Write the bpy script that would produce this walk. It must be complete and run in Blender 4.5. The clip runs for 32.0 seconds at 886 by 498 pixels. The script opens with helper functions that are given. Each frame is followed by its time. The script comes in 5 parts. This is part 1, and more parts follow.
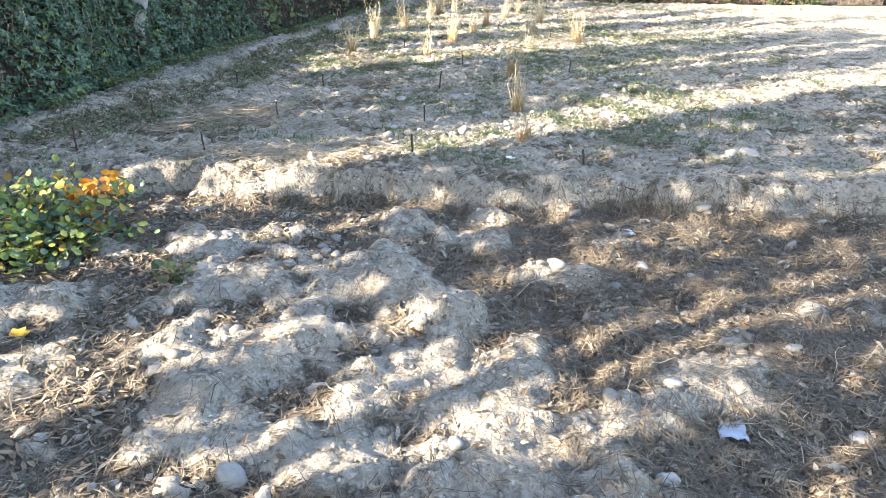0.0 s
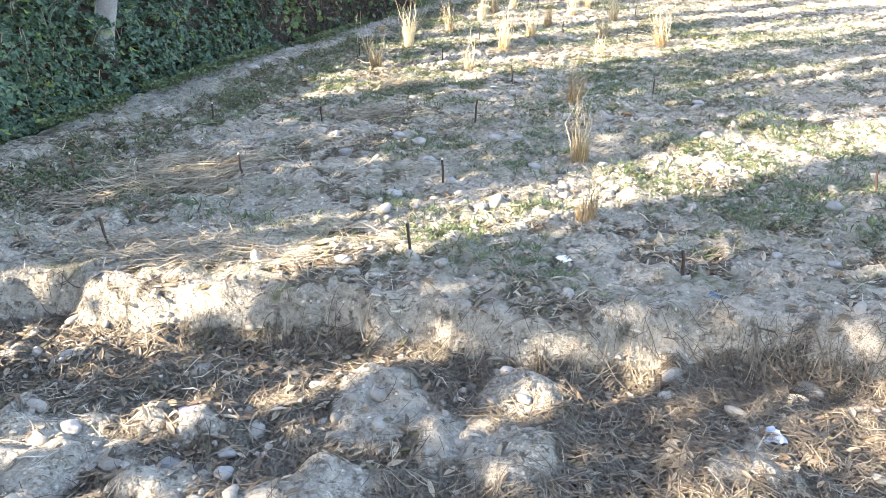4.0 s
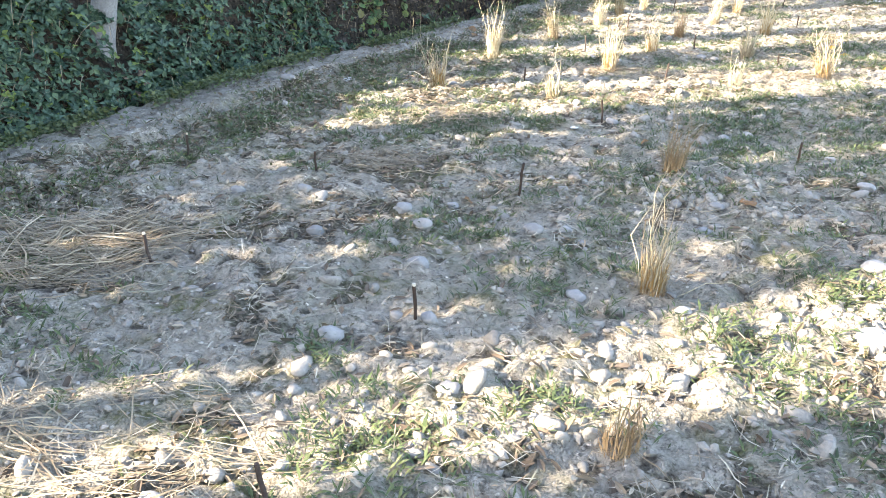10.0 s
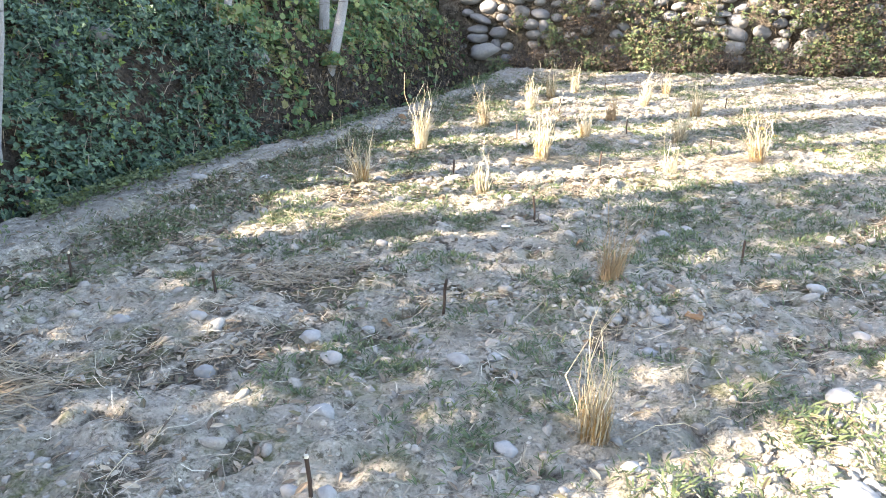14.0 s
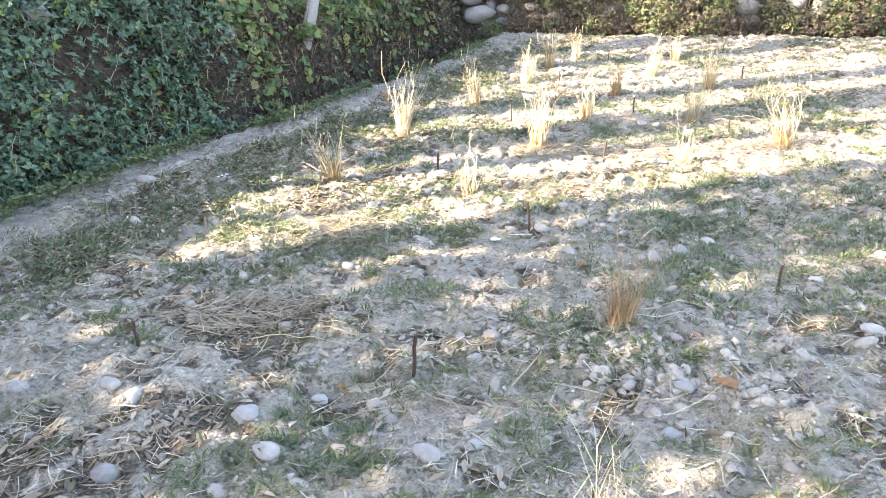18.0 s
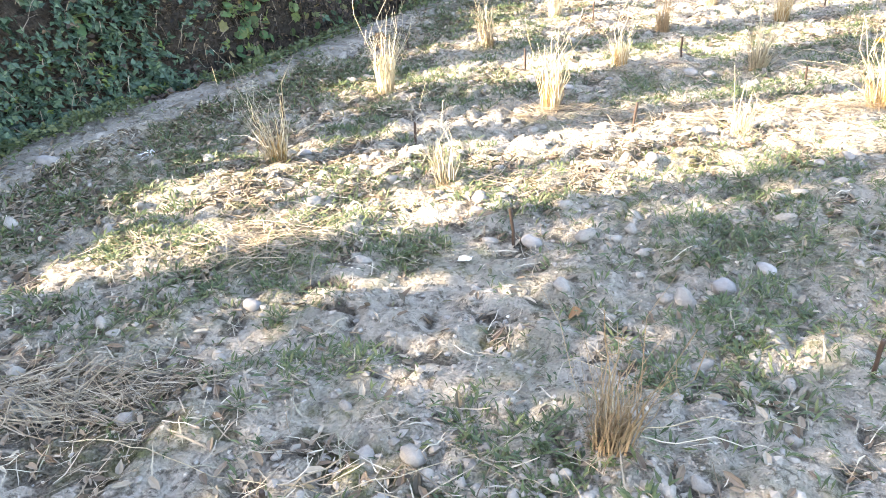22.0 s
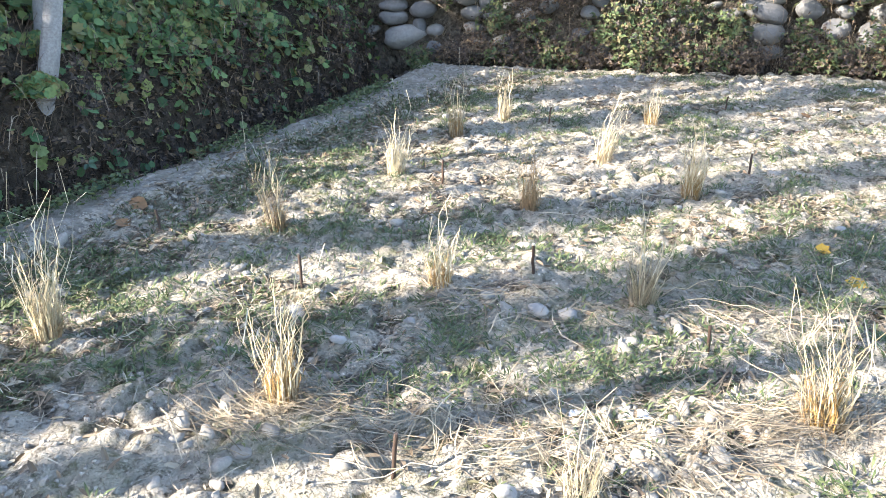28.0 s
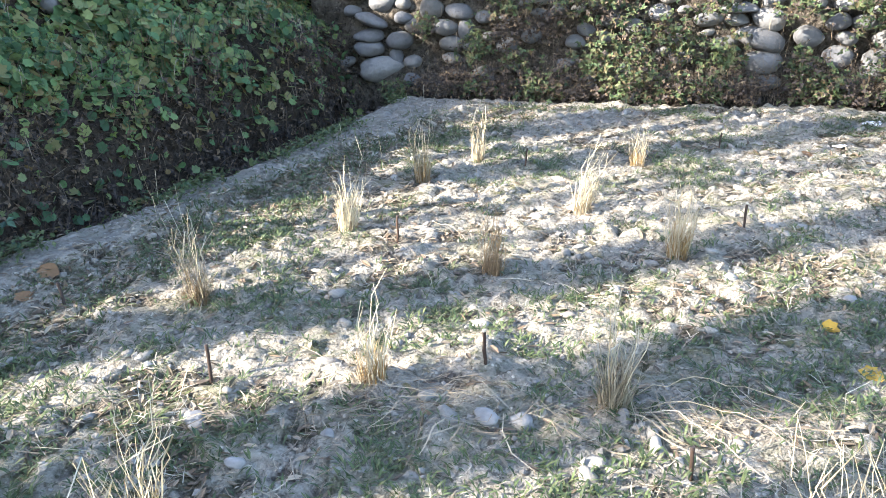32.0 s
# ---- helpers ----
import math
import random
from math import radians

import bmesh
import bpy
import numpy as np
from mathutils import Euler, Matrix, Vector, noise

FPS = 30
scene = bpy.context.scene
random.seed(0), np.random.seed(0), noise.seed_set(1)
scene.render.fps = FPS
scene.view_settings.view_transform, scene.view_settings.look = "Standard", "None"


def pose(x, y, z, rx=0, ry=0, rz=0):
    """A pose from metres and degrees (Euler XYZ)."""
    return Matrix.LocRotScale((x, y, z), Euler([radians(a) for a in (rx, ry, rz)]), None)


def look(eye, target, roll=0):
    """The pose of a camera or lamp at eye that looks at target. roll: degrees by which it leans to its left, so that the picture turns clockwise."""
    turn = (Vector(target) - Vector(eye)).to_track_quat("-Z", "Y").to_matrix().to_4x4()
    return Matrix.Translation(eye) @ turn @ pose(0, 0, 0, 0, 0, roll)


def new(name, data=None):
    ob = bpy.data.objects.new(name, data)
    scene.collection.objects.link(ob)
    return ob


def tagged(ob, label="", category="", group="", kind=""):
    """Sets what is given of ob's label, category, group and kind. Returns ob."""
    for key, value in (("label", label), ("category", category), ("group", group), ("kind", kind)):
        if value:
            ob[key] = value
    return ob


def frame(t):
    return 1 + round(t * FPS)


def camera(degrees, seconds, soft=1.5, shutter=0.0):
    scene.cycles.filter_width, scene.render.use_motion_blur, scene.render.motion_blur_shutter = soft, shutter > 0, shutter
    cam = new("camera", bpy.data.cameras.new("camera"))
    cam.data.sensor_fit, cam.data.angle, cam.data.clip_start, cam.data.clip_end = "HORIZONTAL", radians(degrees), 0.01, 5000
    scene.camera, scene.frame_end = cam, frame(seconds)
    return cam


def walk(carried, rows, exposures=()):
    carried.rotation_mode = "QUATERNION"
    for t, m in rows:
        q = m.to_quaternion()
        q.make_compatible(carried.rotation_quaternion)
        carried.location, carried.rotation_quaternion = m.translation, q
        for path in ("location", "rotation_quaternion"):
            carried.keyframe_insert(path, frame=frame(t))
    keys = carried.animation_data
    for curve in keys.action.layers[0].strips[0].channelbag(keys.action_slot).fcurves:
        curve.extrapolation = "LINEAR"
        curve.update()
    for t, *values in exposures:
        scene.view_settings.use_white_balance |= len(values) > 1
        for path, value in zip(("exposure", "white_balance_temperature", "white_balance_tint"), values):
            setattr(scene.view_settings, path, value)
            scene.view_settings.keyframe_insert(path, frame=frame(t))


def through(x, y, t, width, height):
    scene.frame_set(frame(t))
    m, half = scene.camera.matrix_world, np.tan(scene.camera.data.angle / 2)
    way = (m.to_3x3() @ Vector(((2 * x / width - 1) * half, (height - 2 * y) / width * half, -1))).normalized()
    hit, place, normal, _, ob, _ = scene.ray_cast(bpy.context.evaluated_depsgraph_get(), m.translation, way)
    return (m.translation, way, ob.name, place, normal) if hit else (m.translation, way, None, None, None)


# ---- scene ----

cam = camera(62.0, 32.0, 0.8)
PATH = [
    (0, (0.619, -1.31, 1.623), (0.433, 0.511, 0.818), 0.8),
    (0.5, (0.618, -1.12, 1.581), (0.417, 0.68, 0.732), 0.5),
    (1, (0.541, -0.825, 1.59), (0.329, 0.959, 0.709), 0.2),
    (1.5, (0.554, -0.583, 1.578), (0.301, 1.192, 0.692), -0.9),
    (2, (0.63, -0.203, 1.533), (0.29, 1.577, 0.686), -1.6),
    (2.5, (0.59, 0.123, 1.505), (0.241, 1.906, 0.67), -1.7),
    (3, (0.542, 0.381, 1.53), (0.198, 2.164, 0.691), -1.6),
    (3.5, (0.611, 0.637, 1.527), (0.243, 2.418, 0.694), -1.7),
    (5.5, (0.747, 1.465, 1.531), (0.369, 3.255, 0.721), -0.9),
    (6, (0.868, 1.639, 1.553), (0.428, 3.409, 0.733), -1.7),
    (6.5, (0.913, 1.762, 1.541), (0.465, 3.543, 0.748), -1.8),
    (7, (0.879, 1.988, 1.507), (0.413, 3.76, 0.704), -1.1),
    (7.5, (0.843, 2.199, 1.505), (0.346, 3.95, 0.675), -0.7),
    (8, (0.839, 2.335, 1.486), (0.263, 4.044, 0.621), -1.3),
    (8.5, (0.899, 2.561, 1.495), (0.235, 4.214, 0.585), -2.4),
    (9, (0.952, 2.714, 1.503), (0.227, 4.337, 0.586), -2.7),
    (9.5, (0.935, 2.767, 1.52), (0.2, 4.403, 0.634), -1.4),
    (10, (0.853, 2.853, 1.517), (0.151, 4.515, 0.654), -0.2),
    (10.5, (0.791, 2.886, 1.518), (0.114, 4.565, 0.668), 0.7),
    (11, (0.778, 2.906, 1.517), (0.114, 4.591, 0.668), 0.9),
    (11.5, (0.756, 2.906, 1.527), (0.102, 4.608, 0.705), 1.1),
    (12, (0.744, 2.922, 1.544), (0.132, 4.662, 0.772), 1.0),
    (12.5, (0.738, 2.989, 1.552), (0.14, 4.761, 0.843), 0.4),
    (13, (0.748, 3.143, 1.566), (0.157, 4.929, 0.886), -0.1),
    (13.5, (0.781, 3.306, 1.564), (0.185, 5.091, 0.884), -0.4),
    (14, (0.816, 3.395, 1.572), (0.217, 5.176, 0.887), -0.7),
    (14.5, (0.836, 3.479, 1.555), (0.257, 5.261, 0.857), -1.4),
    (16.5, (0.715, 4.168, 1.641), (0.173, 5.912, 0.826), -2.6),
    (17, (0.704, 4.159, 1.655), (0.138, 5.904, 0.857), -2.1),
    (17.5, (0.702, 4.17, 1.657), (0.115, 5.91, 0.864), -1.8),
    (18, (0.695, 4.209, 1.643), (0.1, 5.948, 0.855), -1.8),
    (18.5, (0.698, 4.32, 1.604), (0.085, 6.044, 0.797), -2.2),
    (19, (0.708, 4.502, 1.564), (0.078, 6.206, 0.727), -2.6),
    (19.5, (0.721, 4.629, 1.557), (0.108, 6.331, 0.702), -2.5),
    (20, (0.689, 4.835, 1.536), (0.114, 6.524, 0.631), -2.2),
    (20.5, (0.644, 5.053, 1.542), (0.076, 6.735, 0.622), -2.0),
    (21, (0.632, 5.186, 1.556), (0.033, 6.856, 0.633), -2.6),
    (21.5, (0.697, 5.42, 1.546), (0.01, 7.049, 0.61), -3.7),
    (22, (0.726, 5.572, 1.531), (0.009, 7.172, 0.569), -4.0),
    (22.5, (0.728, 5.717, 1.53), (0.005, 7.322, 0.579), -4.0),
    (23, (0.641, 6.003, 1.512), (-0.06, 7.604, 0.54), -3.8),
    (23.5, (0.605, 6.174, 1.531), (-0.112, 7.77, 0.562), -3.8),
    (24, (0.685, 6.437, 1.541), (-0.106, 8.056, 0.672), -3.6),
    (24.5, (0.791, 6.616, 1.574), (-0.028, 8.252, 0.765), -3.3),
    (25, (0.826, 6.757, 1.565), (0.019, 8.407, 0.776), -3.1),
    (25.5, (0.801, 7.027, 1.568), (0.034, 8.69, 0.764), -2.2),
    (27.5, (0.985, 7.761, 1.623), (0.262, 9.428, 0.787), -1.8),
    (28, (0.936, 8.041, 1.615), (0.298, 9.759, 0.815), -1.4),
    (28.5, (0.859, 8.231, 1.617), (0.214, 9.961, 0.848), -1.4),
    (29, (0.825, 8.281, 1.602), (0.197, 10.022, 0.845), -1.1),
    (29.5, (0.821, 8.293, 1.598), (0.207, 10.044, 0.851), -1.1),
    (30, (0.826, 8.302, 1.608), (0.247, 10.063, 0.858), -0.8),
    (30.5, (0.833, 8.322, 1.607), (0.277, 10.09, 0.856), -0.6),
    (31, (0.854, 8.421, 1.6), (0.281, 10.186, 0.856), -1.0),
    (31.5, (0.915, 8.577, 1.611), (0.307, 10.328, 0.861), -1.7),
    (32, (0.995, 8.732, 1.625), (0.341, 10.469, 0.879), -2.1),
]
EXPOSURE = [(0, 2.9, 6950, 14), (3.5, 3.14, 7100, 15), (6, 3.18, 7250, 15), (13, 3.2, 7150, 16), (17, 3.44, 7450, 18), (20, 3.55, 7550, 19),
            (23, 3.34, 7300, 17), (25, 3.08, 6850, 15), (28, 2.74, 6500, 13), (32, 2.74, 6300, 13)]
walk(cam, [(t, look(eye, target, roll)) for t, eye, target, roll in PATH], EXPOSURE)

# ---- daylight: a low sun from behind the bank, blue sky ----
SUN_UP, SUN_TO = 27.0, (0.806, 0.592)   # height in degrees, and the way its light runs over the ground
to = Vector((SUN_TO[0], SUN_TO[1], -math.tan(radians(SUN_UP)) * math.hypot(*SUN_TO)))
sun = new("sun", bpy.data.lights.new("sun", "SUN"))
sun.data.energy, sun.data.angle, sun.data.color = 4.5, radians(0.55), (1.0, 0.93, 0.8)
sun.matrix_world = look(-to * 30, Vector((0, 0, 0)))
world = bpy.data.worlds.new("daylight")
scene.world = world
world.use_nodes = True
sky = world.node_tree.nodes.new("ShaderNodeTexSky")
sky.sky_type, sky.sun_disc, sky.sun_elevation = "NISHITA", False, radians(SUN_UP)
sky.sun_rotation = math.atan2(-SUN_TO[0], -SUN_TO[1])
world.node_tree.links.new(sky.outputs["Color"], world.node_tree.nodes["Background"].inputs["Color"])
world.node_tree.nodes["Background"].inputs["Strength"].default_value = 0.14

# ---- small tools ----
def part(name, data, material, parent=None, label=""):
    """Link a bmesh or a mesh as one object under a thing or a part."""
    if isinstance(data, bmesh.types.BMesh):
        me = bpy.data.meshes.new(name)
        data.to_mesh(me)
        data.free()
    else:
        me = data
    if material is not None and not me.materials:
        me.materials.append(material)
    ob = new(name, me)
    if parent is not None:
        ob.parent = parent
    if label:
        ob["label"] = label
    return ob


def mesh_from(name, verts, faces, smooth=True, mats=None):
    """A mesh from arrays: verts (n, 3) and faces (m, k), all with k corners."""
    verts, faces = np.asarray(verts, np.float32), np.asarray(faces, np.int32)
    me = bpy.data.meshes.new(name)
    n, k = faces.shape
    me.vertices.add(len(verts))
    me.vertices.foreach_set("co", verts.ravel())
    me.loops.add(n * k)
    me.loops.foreach_set("vertex_index", faces.ravel())
    me.polygons.add(n)
    me.polygons.foreach_set("loop_start", np.arange(n, dtype=np.int32) * k)
    me.polygons.foreach_set("loop_total", np.full(n, k, np.int32))
    me.polygons.foreach_set("use_smooth", np.full(n, smooth, bool))
    if mats is not None:
        me.polygons.foreach_set("material_index", np.asarray(mats, np.int32))
    me.update(calc_edges=True)
    return me


def hash2(ix, iy, seed):
    h = (ix.astype(np.int64) * 374761393 + iy.astype(np.int64) * 668265263 + seed * 1442695041) & 0xFFFFFFFF
    h = ((h ^ (h >> 13)) * 1274126177) & 0xFFFFFFFF
    return ((h ^ (h >> 16)) & 0xFFFF) / 65535.0


def vnoise(x, y, size, seed=0):
    """Smooth value noise, about -1 to 1, with cells of the given size."""
    x, y = np.asarray(x, float) / size, np.asarray(y, float) / size
    ix, iy = np.floor(x), np.floor(y)
    fx, fy = x - ix, y - iy
    fx, fy = fx * fx * (3 - 2 * fx), fy * fy * (3 - 2 * fy)
    a, b = hash2(ix, iy, seed), hash2(ix + 1, iy, seed)
    c, d = hash2(ix, iy + 1, seed), hash2(ix + 1, iy + 1, seed)
    return 2 * ((a * (1 - fx) + b * fx) * (1 - fy) + (c * (1 - fx) + d * fx) * fy) - 1


def sstep(a, b, x):
    t = np.clip((np.asarray(x, float) - a) / (b - a), 0, 1)
    return t * t * (3 - 2 * t)


def turns(rz, tilt, way):
    """Rotation matrices: a turn rz about z, then a tilt towards the compass angle way."""
    n = len(rz)
    c, s = np.cos(rz), np.sin(rz)
    r1 = np.zeros((n, 3, 3))
    r1[:, 0, 0], r1[:, 0, 1], r1[:, 1, 0], r1[:, 1, 1], r1[:, 2, 2] = c, -s, s, c, 1
    ax, ay = -np.sin(way), np.cos(way)
    ct, st = np.cos(tilt), np.sin(tilt)
    r2 = np.zeros((n, 3, 3))
    r2[:, 0, 0], r2[:, 0, 1], r2[:, 0, 2] = ct + ax * ax * (1 - ct), ax * ay * (1 - ct), ay * st
    r2[:, 1, 0], r2[:, 1, 1], r2[:, 1, 2] = ax * ay * (1 - ct), ct + ay * ay * (1 - ct), -ax * st
    r2[:, 2, 0], r2[:, 2, 1], r2[:, 2, 2] = -ay * st, ax * st, ct
    return r2 @ r1


def stamp(name, tv, tf, rot, scale, pos, smooth=False):
    """Many copies of a small shape in one mesh. scale: (n,) or (n, 3)."""
    tv, tf = np.asarray(tv, float), np.asarray(tf, int)
    scale = np.asarray(scale, float)
    scale = scale[:, None] * np.ones(3) if scale.ndim == 1 else scale
    v = np.einsum("nij,nkj->nki", rot, tv[None] * scale[:, None, :]) + np.asarray(pos)[:, None, :]
    f = tf[None] + (np.arange(len(pos)) * len(tv))[:, None, None]
    return mesh_from(name, v.reshape(-1, 3), f.reshape(-1, tf.shape[1]), smooth)


def pebble_shape(seed, sub=2, rough=0.18, flat=0.62):
    """A worn river stone of unit radius, resting near z = 0."""
    bm = bmesh.new()
    bmesh.ops.create_icosphere(bm, subdivisions=sub, radius=1)
    off = Vector((seed * 7.3, seed * 3.1, seed * 1.7))
    for v in bm.verts:
        k = 1 + rough * noise.noise(v.co * 0.9 + off) + rough * 0.35 * noise.noise(v.co * 2.4 + off)
        v.co = Vector((v.co.x * k, v.co.y * k * 0.78, v.co.z * k * flat))
    return bm


def bm_arrays(bm):
    bm.verts.ensure_lookup_table()
    v = np.array([p.co[:] for p in bm.verts])
    f = np.array([[q.index for q in p.verts] for p in bm.faces])
    bm.free()
    return v, f


def ribbon(points, widths, sides=None):
    """Flat strip along points: verts and quads; bent leaves and stalks."""
    pts = np.asarray(points, float)
    d = np.gradient(pts, axis=0)
    side = np.cross(d, (0.13, 0.21, 1.0)) if sides is None else np.tile(sides, (len(pts), 1))
    side = side / (np.linalg.norm(side, axis=1, keepdims=True) + 1e-9)
    w = np.asarray(widths, float)[:, None] / 2
    v = np.stack([pts - side * w, pts + side * w], 1).reshape(-1, 3)
    f = [[2 * i, 2 * i + 1, 2 * i + 3, 2 * i + 2] for i in range(len(pts) - 1)]
    return v, np.array(f)


def merge(pieces):
    vs, fs, n = [], [], 0
    for v, f in pieces:
        vs.append(v)
        fs.append(f + n)
        n += len(v)
    return np.concatenate(vs), np.concatenate(fs)


def tube(points, radii, k=8, rough=0.0, seed=0):
    """A tapered round stem along points, with quads."""
    pts, rad = np.asarray(points, float), np.asarray(radii, float)
    d = np.gradient(pts, axis=0)
    d /= np.linalg.norm(d, axis=1, keepdims=True) + 1e-9
    ref = np.array([0.31, 0.95, 0.05])
    u = np.cross(d, ref)
    u /= np.linalg.norm(u, axis=1, keepdims=True) + 1e-9
    w = np.cross(d, u)
    a = np.linspace(0, 2 * np.pi, k, endpoint=False)
    ring = u[:, None] * np.cos(a)[None, :, None] + w[:, None] * np.sin(a)[None, :, None]
    r = rad[:, None] * (1 + rough * vnoise(np.arange(len(pts))[:, None] * 1.0 + 0 * a, a[None] * 1.3 + seed * 9, 0.9, seed))
    v = (pts[:, None] + ring * r[:, :, None]).reshape(-1, 3)
    n = len(pts)
    f = [[i * k + j, i * k + (j + 1) % k, (i + 1) * k + (j + 1) % k, (i + 1) * k + j] for i in range(n - 1) for j in range(k)]
    return v, np.array(f)

# ---- materials ----
def material(name, rough=0.9, spec=0.2):
    m = bpy.data.materials.new(name)
    m.use_nodes = True
    nt = m.node_tree
    b = nt.nodes["Principled BSDF"]
    b.inputs["Roughness"].default_value = rough
    b.inputs["Specular IOR Level"].default_value = spec
    return m, nt, b


def node(nt, kind, **values):
    n = nt.nodes.new(kind)
    for key, v in values.items():
        n.inputs[key].default_value = v
    return n


def place_of(nt):
    return nt.nodes.new("ShaderNodeNewGeometry").outputs["Position"]


def noise_of(nt, at, scale, detail=4.0, rough=0.6, lo=0.35, hi=0.65):
    """Noise stretched to 0..1 between lo and hi."""
    n = node(nt, "ShaderNodeTexNoise", Scale=scale, Detail=detail, Roughness=rough)
    nt.links.new(at, n.inputs["Vector"])
    r = nt.nodes.new("ShaderNodeMapRange")
    r.inputs["From Min"].default_value, r.inputs["From Max"].default_value = lo, hi
    nt.links.new(n.outputs["Fac"], r.inputs["Value"])
    return r.outputs["Result"]


def blend(nt, fac, a, b, kind="MIX"):
    """Mix of two colours; each is a socket or a tuple."""
    m = nt.nodes.new("ShaderNodeMix")
    m.data_type, m.blend_type = "RGBA", kind
    for value, slot in ((fac, "Factor"), (a, "A"), (b, "B")):
        s = [i for i in m.inputs if i.name == slot and (i.type == "RGBA" or slot == "Factor" and i.type == "VALUE")][0]
        if isinstance(value, (float, int)):
            s.default_value = value
        elif isinstance(value, tuple):
            s.default_value = (*value, 1)
        else:
            nt.links.new(value, s)
    return [o for o in m.outputs if o.type == "RGBA"][0]


def bump(nt, b, heights, strength=0.5, distance=0.02):
    last = None
    for h, dist in heights:
        n = node(nt, "ShaderNodeBump", Strength=strength, Distance=dist)
        nt.links.new(h, n.inputs["Height"])
        if last is not None:
            nt.links.new(last, n.inputs["Normal"])
        last = n.outputs["Normal"]
    nt.links.new(last, b.inputs["Normal"])


def soil_material(name, pale, mid, dark, green=0.0, grit_by=1.0, humus_shade=False):
    m, nt, b = material(name, 0.95, 0.1)
    at = place_of(nt)
    big, fine, grit = noise_of(nt, at, 1.3, 5), noise_of(nt, at, 14, 6), noise_of(nt, at, 70, 4)
    c = blend(nt, big, mid, pale)
    c = blend(nt, fine, dark, c)
    spots = noise_of(nt, at, 22, 6, 0.72, 0.53, 0.63)
    c = blend(nt, spots, c, tuple(v * (1 - 0.5 * grit_by) for v in dark))
    chips = nt.nodes.new("ShaderNodeTexVoronoi")
    chips.inputs["Scale"].default_value = 42
    nt.links.new(at, chips.inputs["Vector"])
    few = nt.nodes.new("ShaderNodeMapRange")
    few.inputs["From Min"].default_value, few.inputs["From Max"].default_value = 0.9, 0.94
    sep = nt.nodes.new("ShaderNodeSeparateColor")
    nt.links.new(chips.outputs["Color"], sep.inputs["Color"])
    nt.links.new(sep.outputs["Red"], few.inputs["Value"])
    near = nt.nodes.new("ShaderNodeMapRange")
    near.inputs["From Min"].default_value, near.inputs["From Max"].default_value = 0.4, 0.25
    nt.links.new(chips.outputs["Distance"], near.inputs["Value"])
    both = nt.nodes.new("ShaderNodeMath")
    both.operation = "MULTIPLY"
    nt.links.new(few.outputs["Result"], both.inputs[0])
    nt.links.new(near.outputs["Result"], both.inputs[1])
    c = blend(nt, both.outputs[0], c, tuple(min(1, v * 1.25) for v in pale))
    if humus_shade:   # brown rot of dead leaves, with the shade of the dips in its colour
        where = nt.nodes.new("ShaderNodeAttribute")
        where.attribute_name = "humus_shade"
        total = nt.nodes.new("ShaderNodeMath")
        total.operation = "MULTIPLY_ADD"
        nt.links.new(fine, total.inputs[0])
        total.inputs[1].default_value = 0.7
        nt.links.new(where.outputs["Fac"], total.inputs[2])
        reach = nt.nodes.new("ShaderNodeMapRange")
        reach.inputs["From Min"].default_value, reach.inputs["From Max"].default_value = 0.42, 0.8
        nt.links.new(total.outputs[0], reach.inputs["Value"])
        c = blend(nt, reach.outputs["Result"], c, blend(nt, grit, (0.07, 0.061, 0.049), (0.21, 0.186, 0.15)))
    if green:
        g = noise_of(nt, at, 2.3, 6, 0.7, 0.46, 0.62)
        gf = nt.nodes.new("ShaderNodeMath")
        gf.operation = "MULTIPLY"
        nt.links.new(g, gf.inputs[0])
        nt.links.new(fine, gf.inputs[1])
        gg = nt.nodes.new("ShaderNodeMath")
        gg.operation = "MULTIPLY"
        nt.links.new(gf.outputs[0], gg.inputs[0])
        gg.inputs[1].default_value = green
        c = blend(nt, gg.outputs[0], c, (0.12, 0.125, 0.055))
    nt.links.new(c, b.inputs["Base Color"])
    bump(nt, b, [(fine, 0.06 * grit_by), (grit, 0.004 * grit_by), (both.outputs[0], 0.012 * grit_by)], 1.0)
    return m


def varied(name, colours, rough=0.75, spec=0.25, grain=60, island=True, depth=0.003):
    """Colour by piece (its own random number), with fine grain over it."""
    m, nt, b = material(name, rough, spec)
    at = place_of(nt)
    if island:
        pick = nt.nodes.new("ShaderNodeNewGeometry").outputs["Random Per Island"]
    else:
        pick = nt.nodes.new("ShaderNodeObjectInfo").outputs["Random"]
    ramp = nt.nodes.new("ShaderNodeValToRGB")
    e = ramp.color_ramp.elements
    while len(e) < len(colours):
        e.new(0.5)
    for i, c in enumerate(colours):
        e[i].position, e[i].color = i / max(1, len(colours) - 1), (*c, 1)
    nt.links.new(pick, ramp.inputs["Fac"])
    g = noise_of(nt, at, grain, 4, 0.6, 0.3, 0.7)
    big = noise_of(nt, at, grain / 9, 3, 0.6, 0.3, 0.7)
    c = blend(nt, 0.35, ramp.outputs["Color"], blend(nt, g, (0.35, 0.35, 0.35), (1, 1, 1)), "MULTIPLY")
    c = blend(nt, 0.3, c, blend(nt, big, (0.5, 0.48, 0.42), (1, 1, 1)), "MULTIPLY")
    nt.links.new(c, b.inputs["Base Color"])
    if depth:
        bump(nt, b, [(g, depth)], 0.5)
    return m


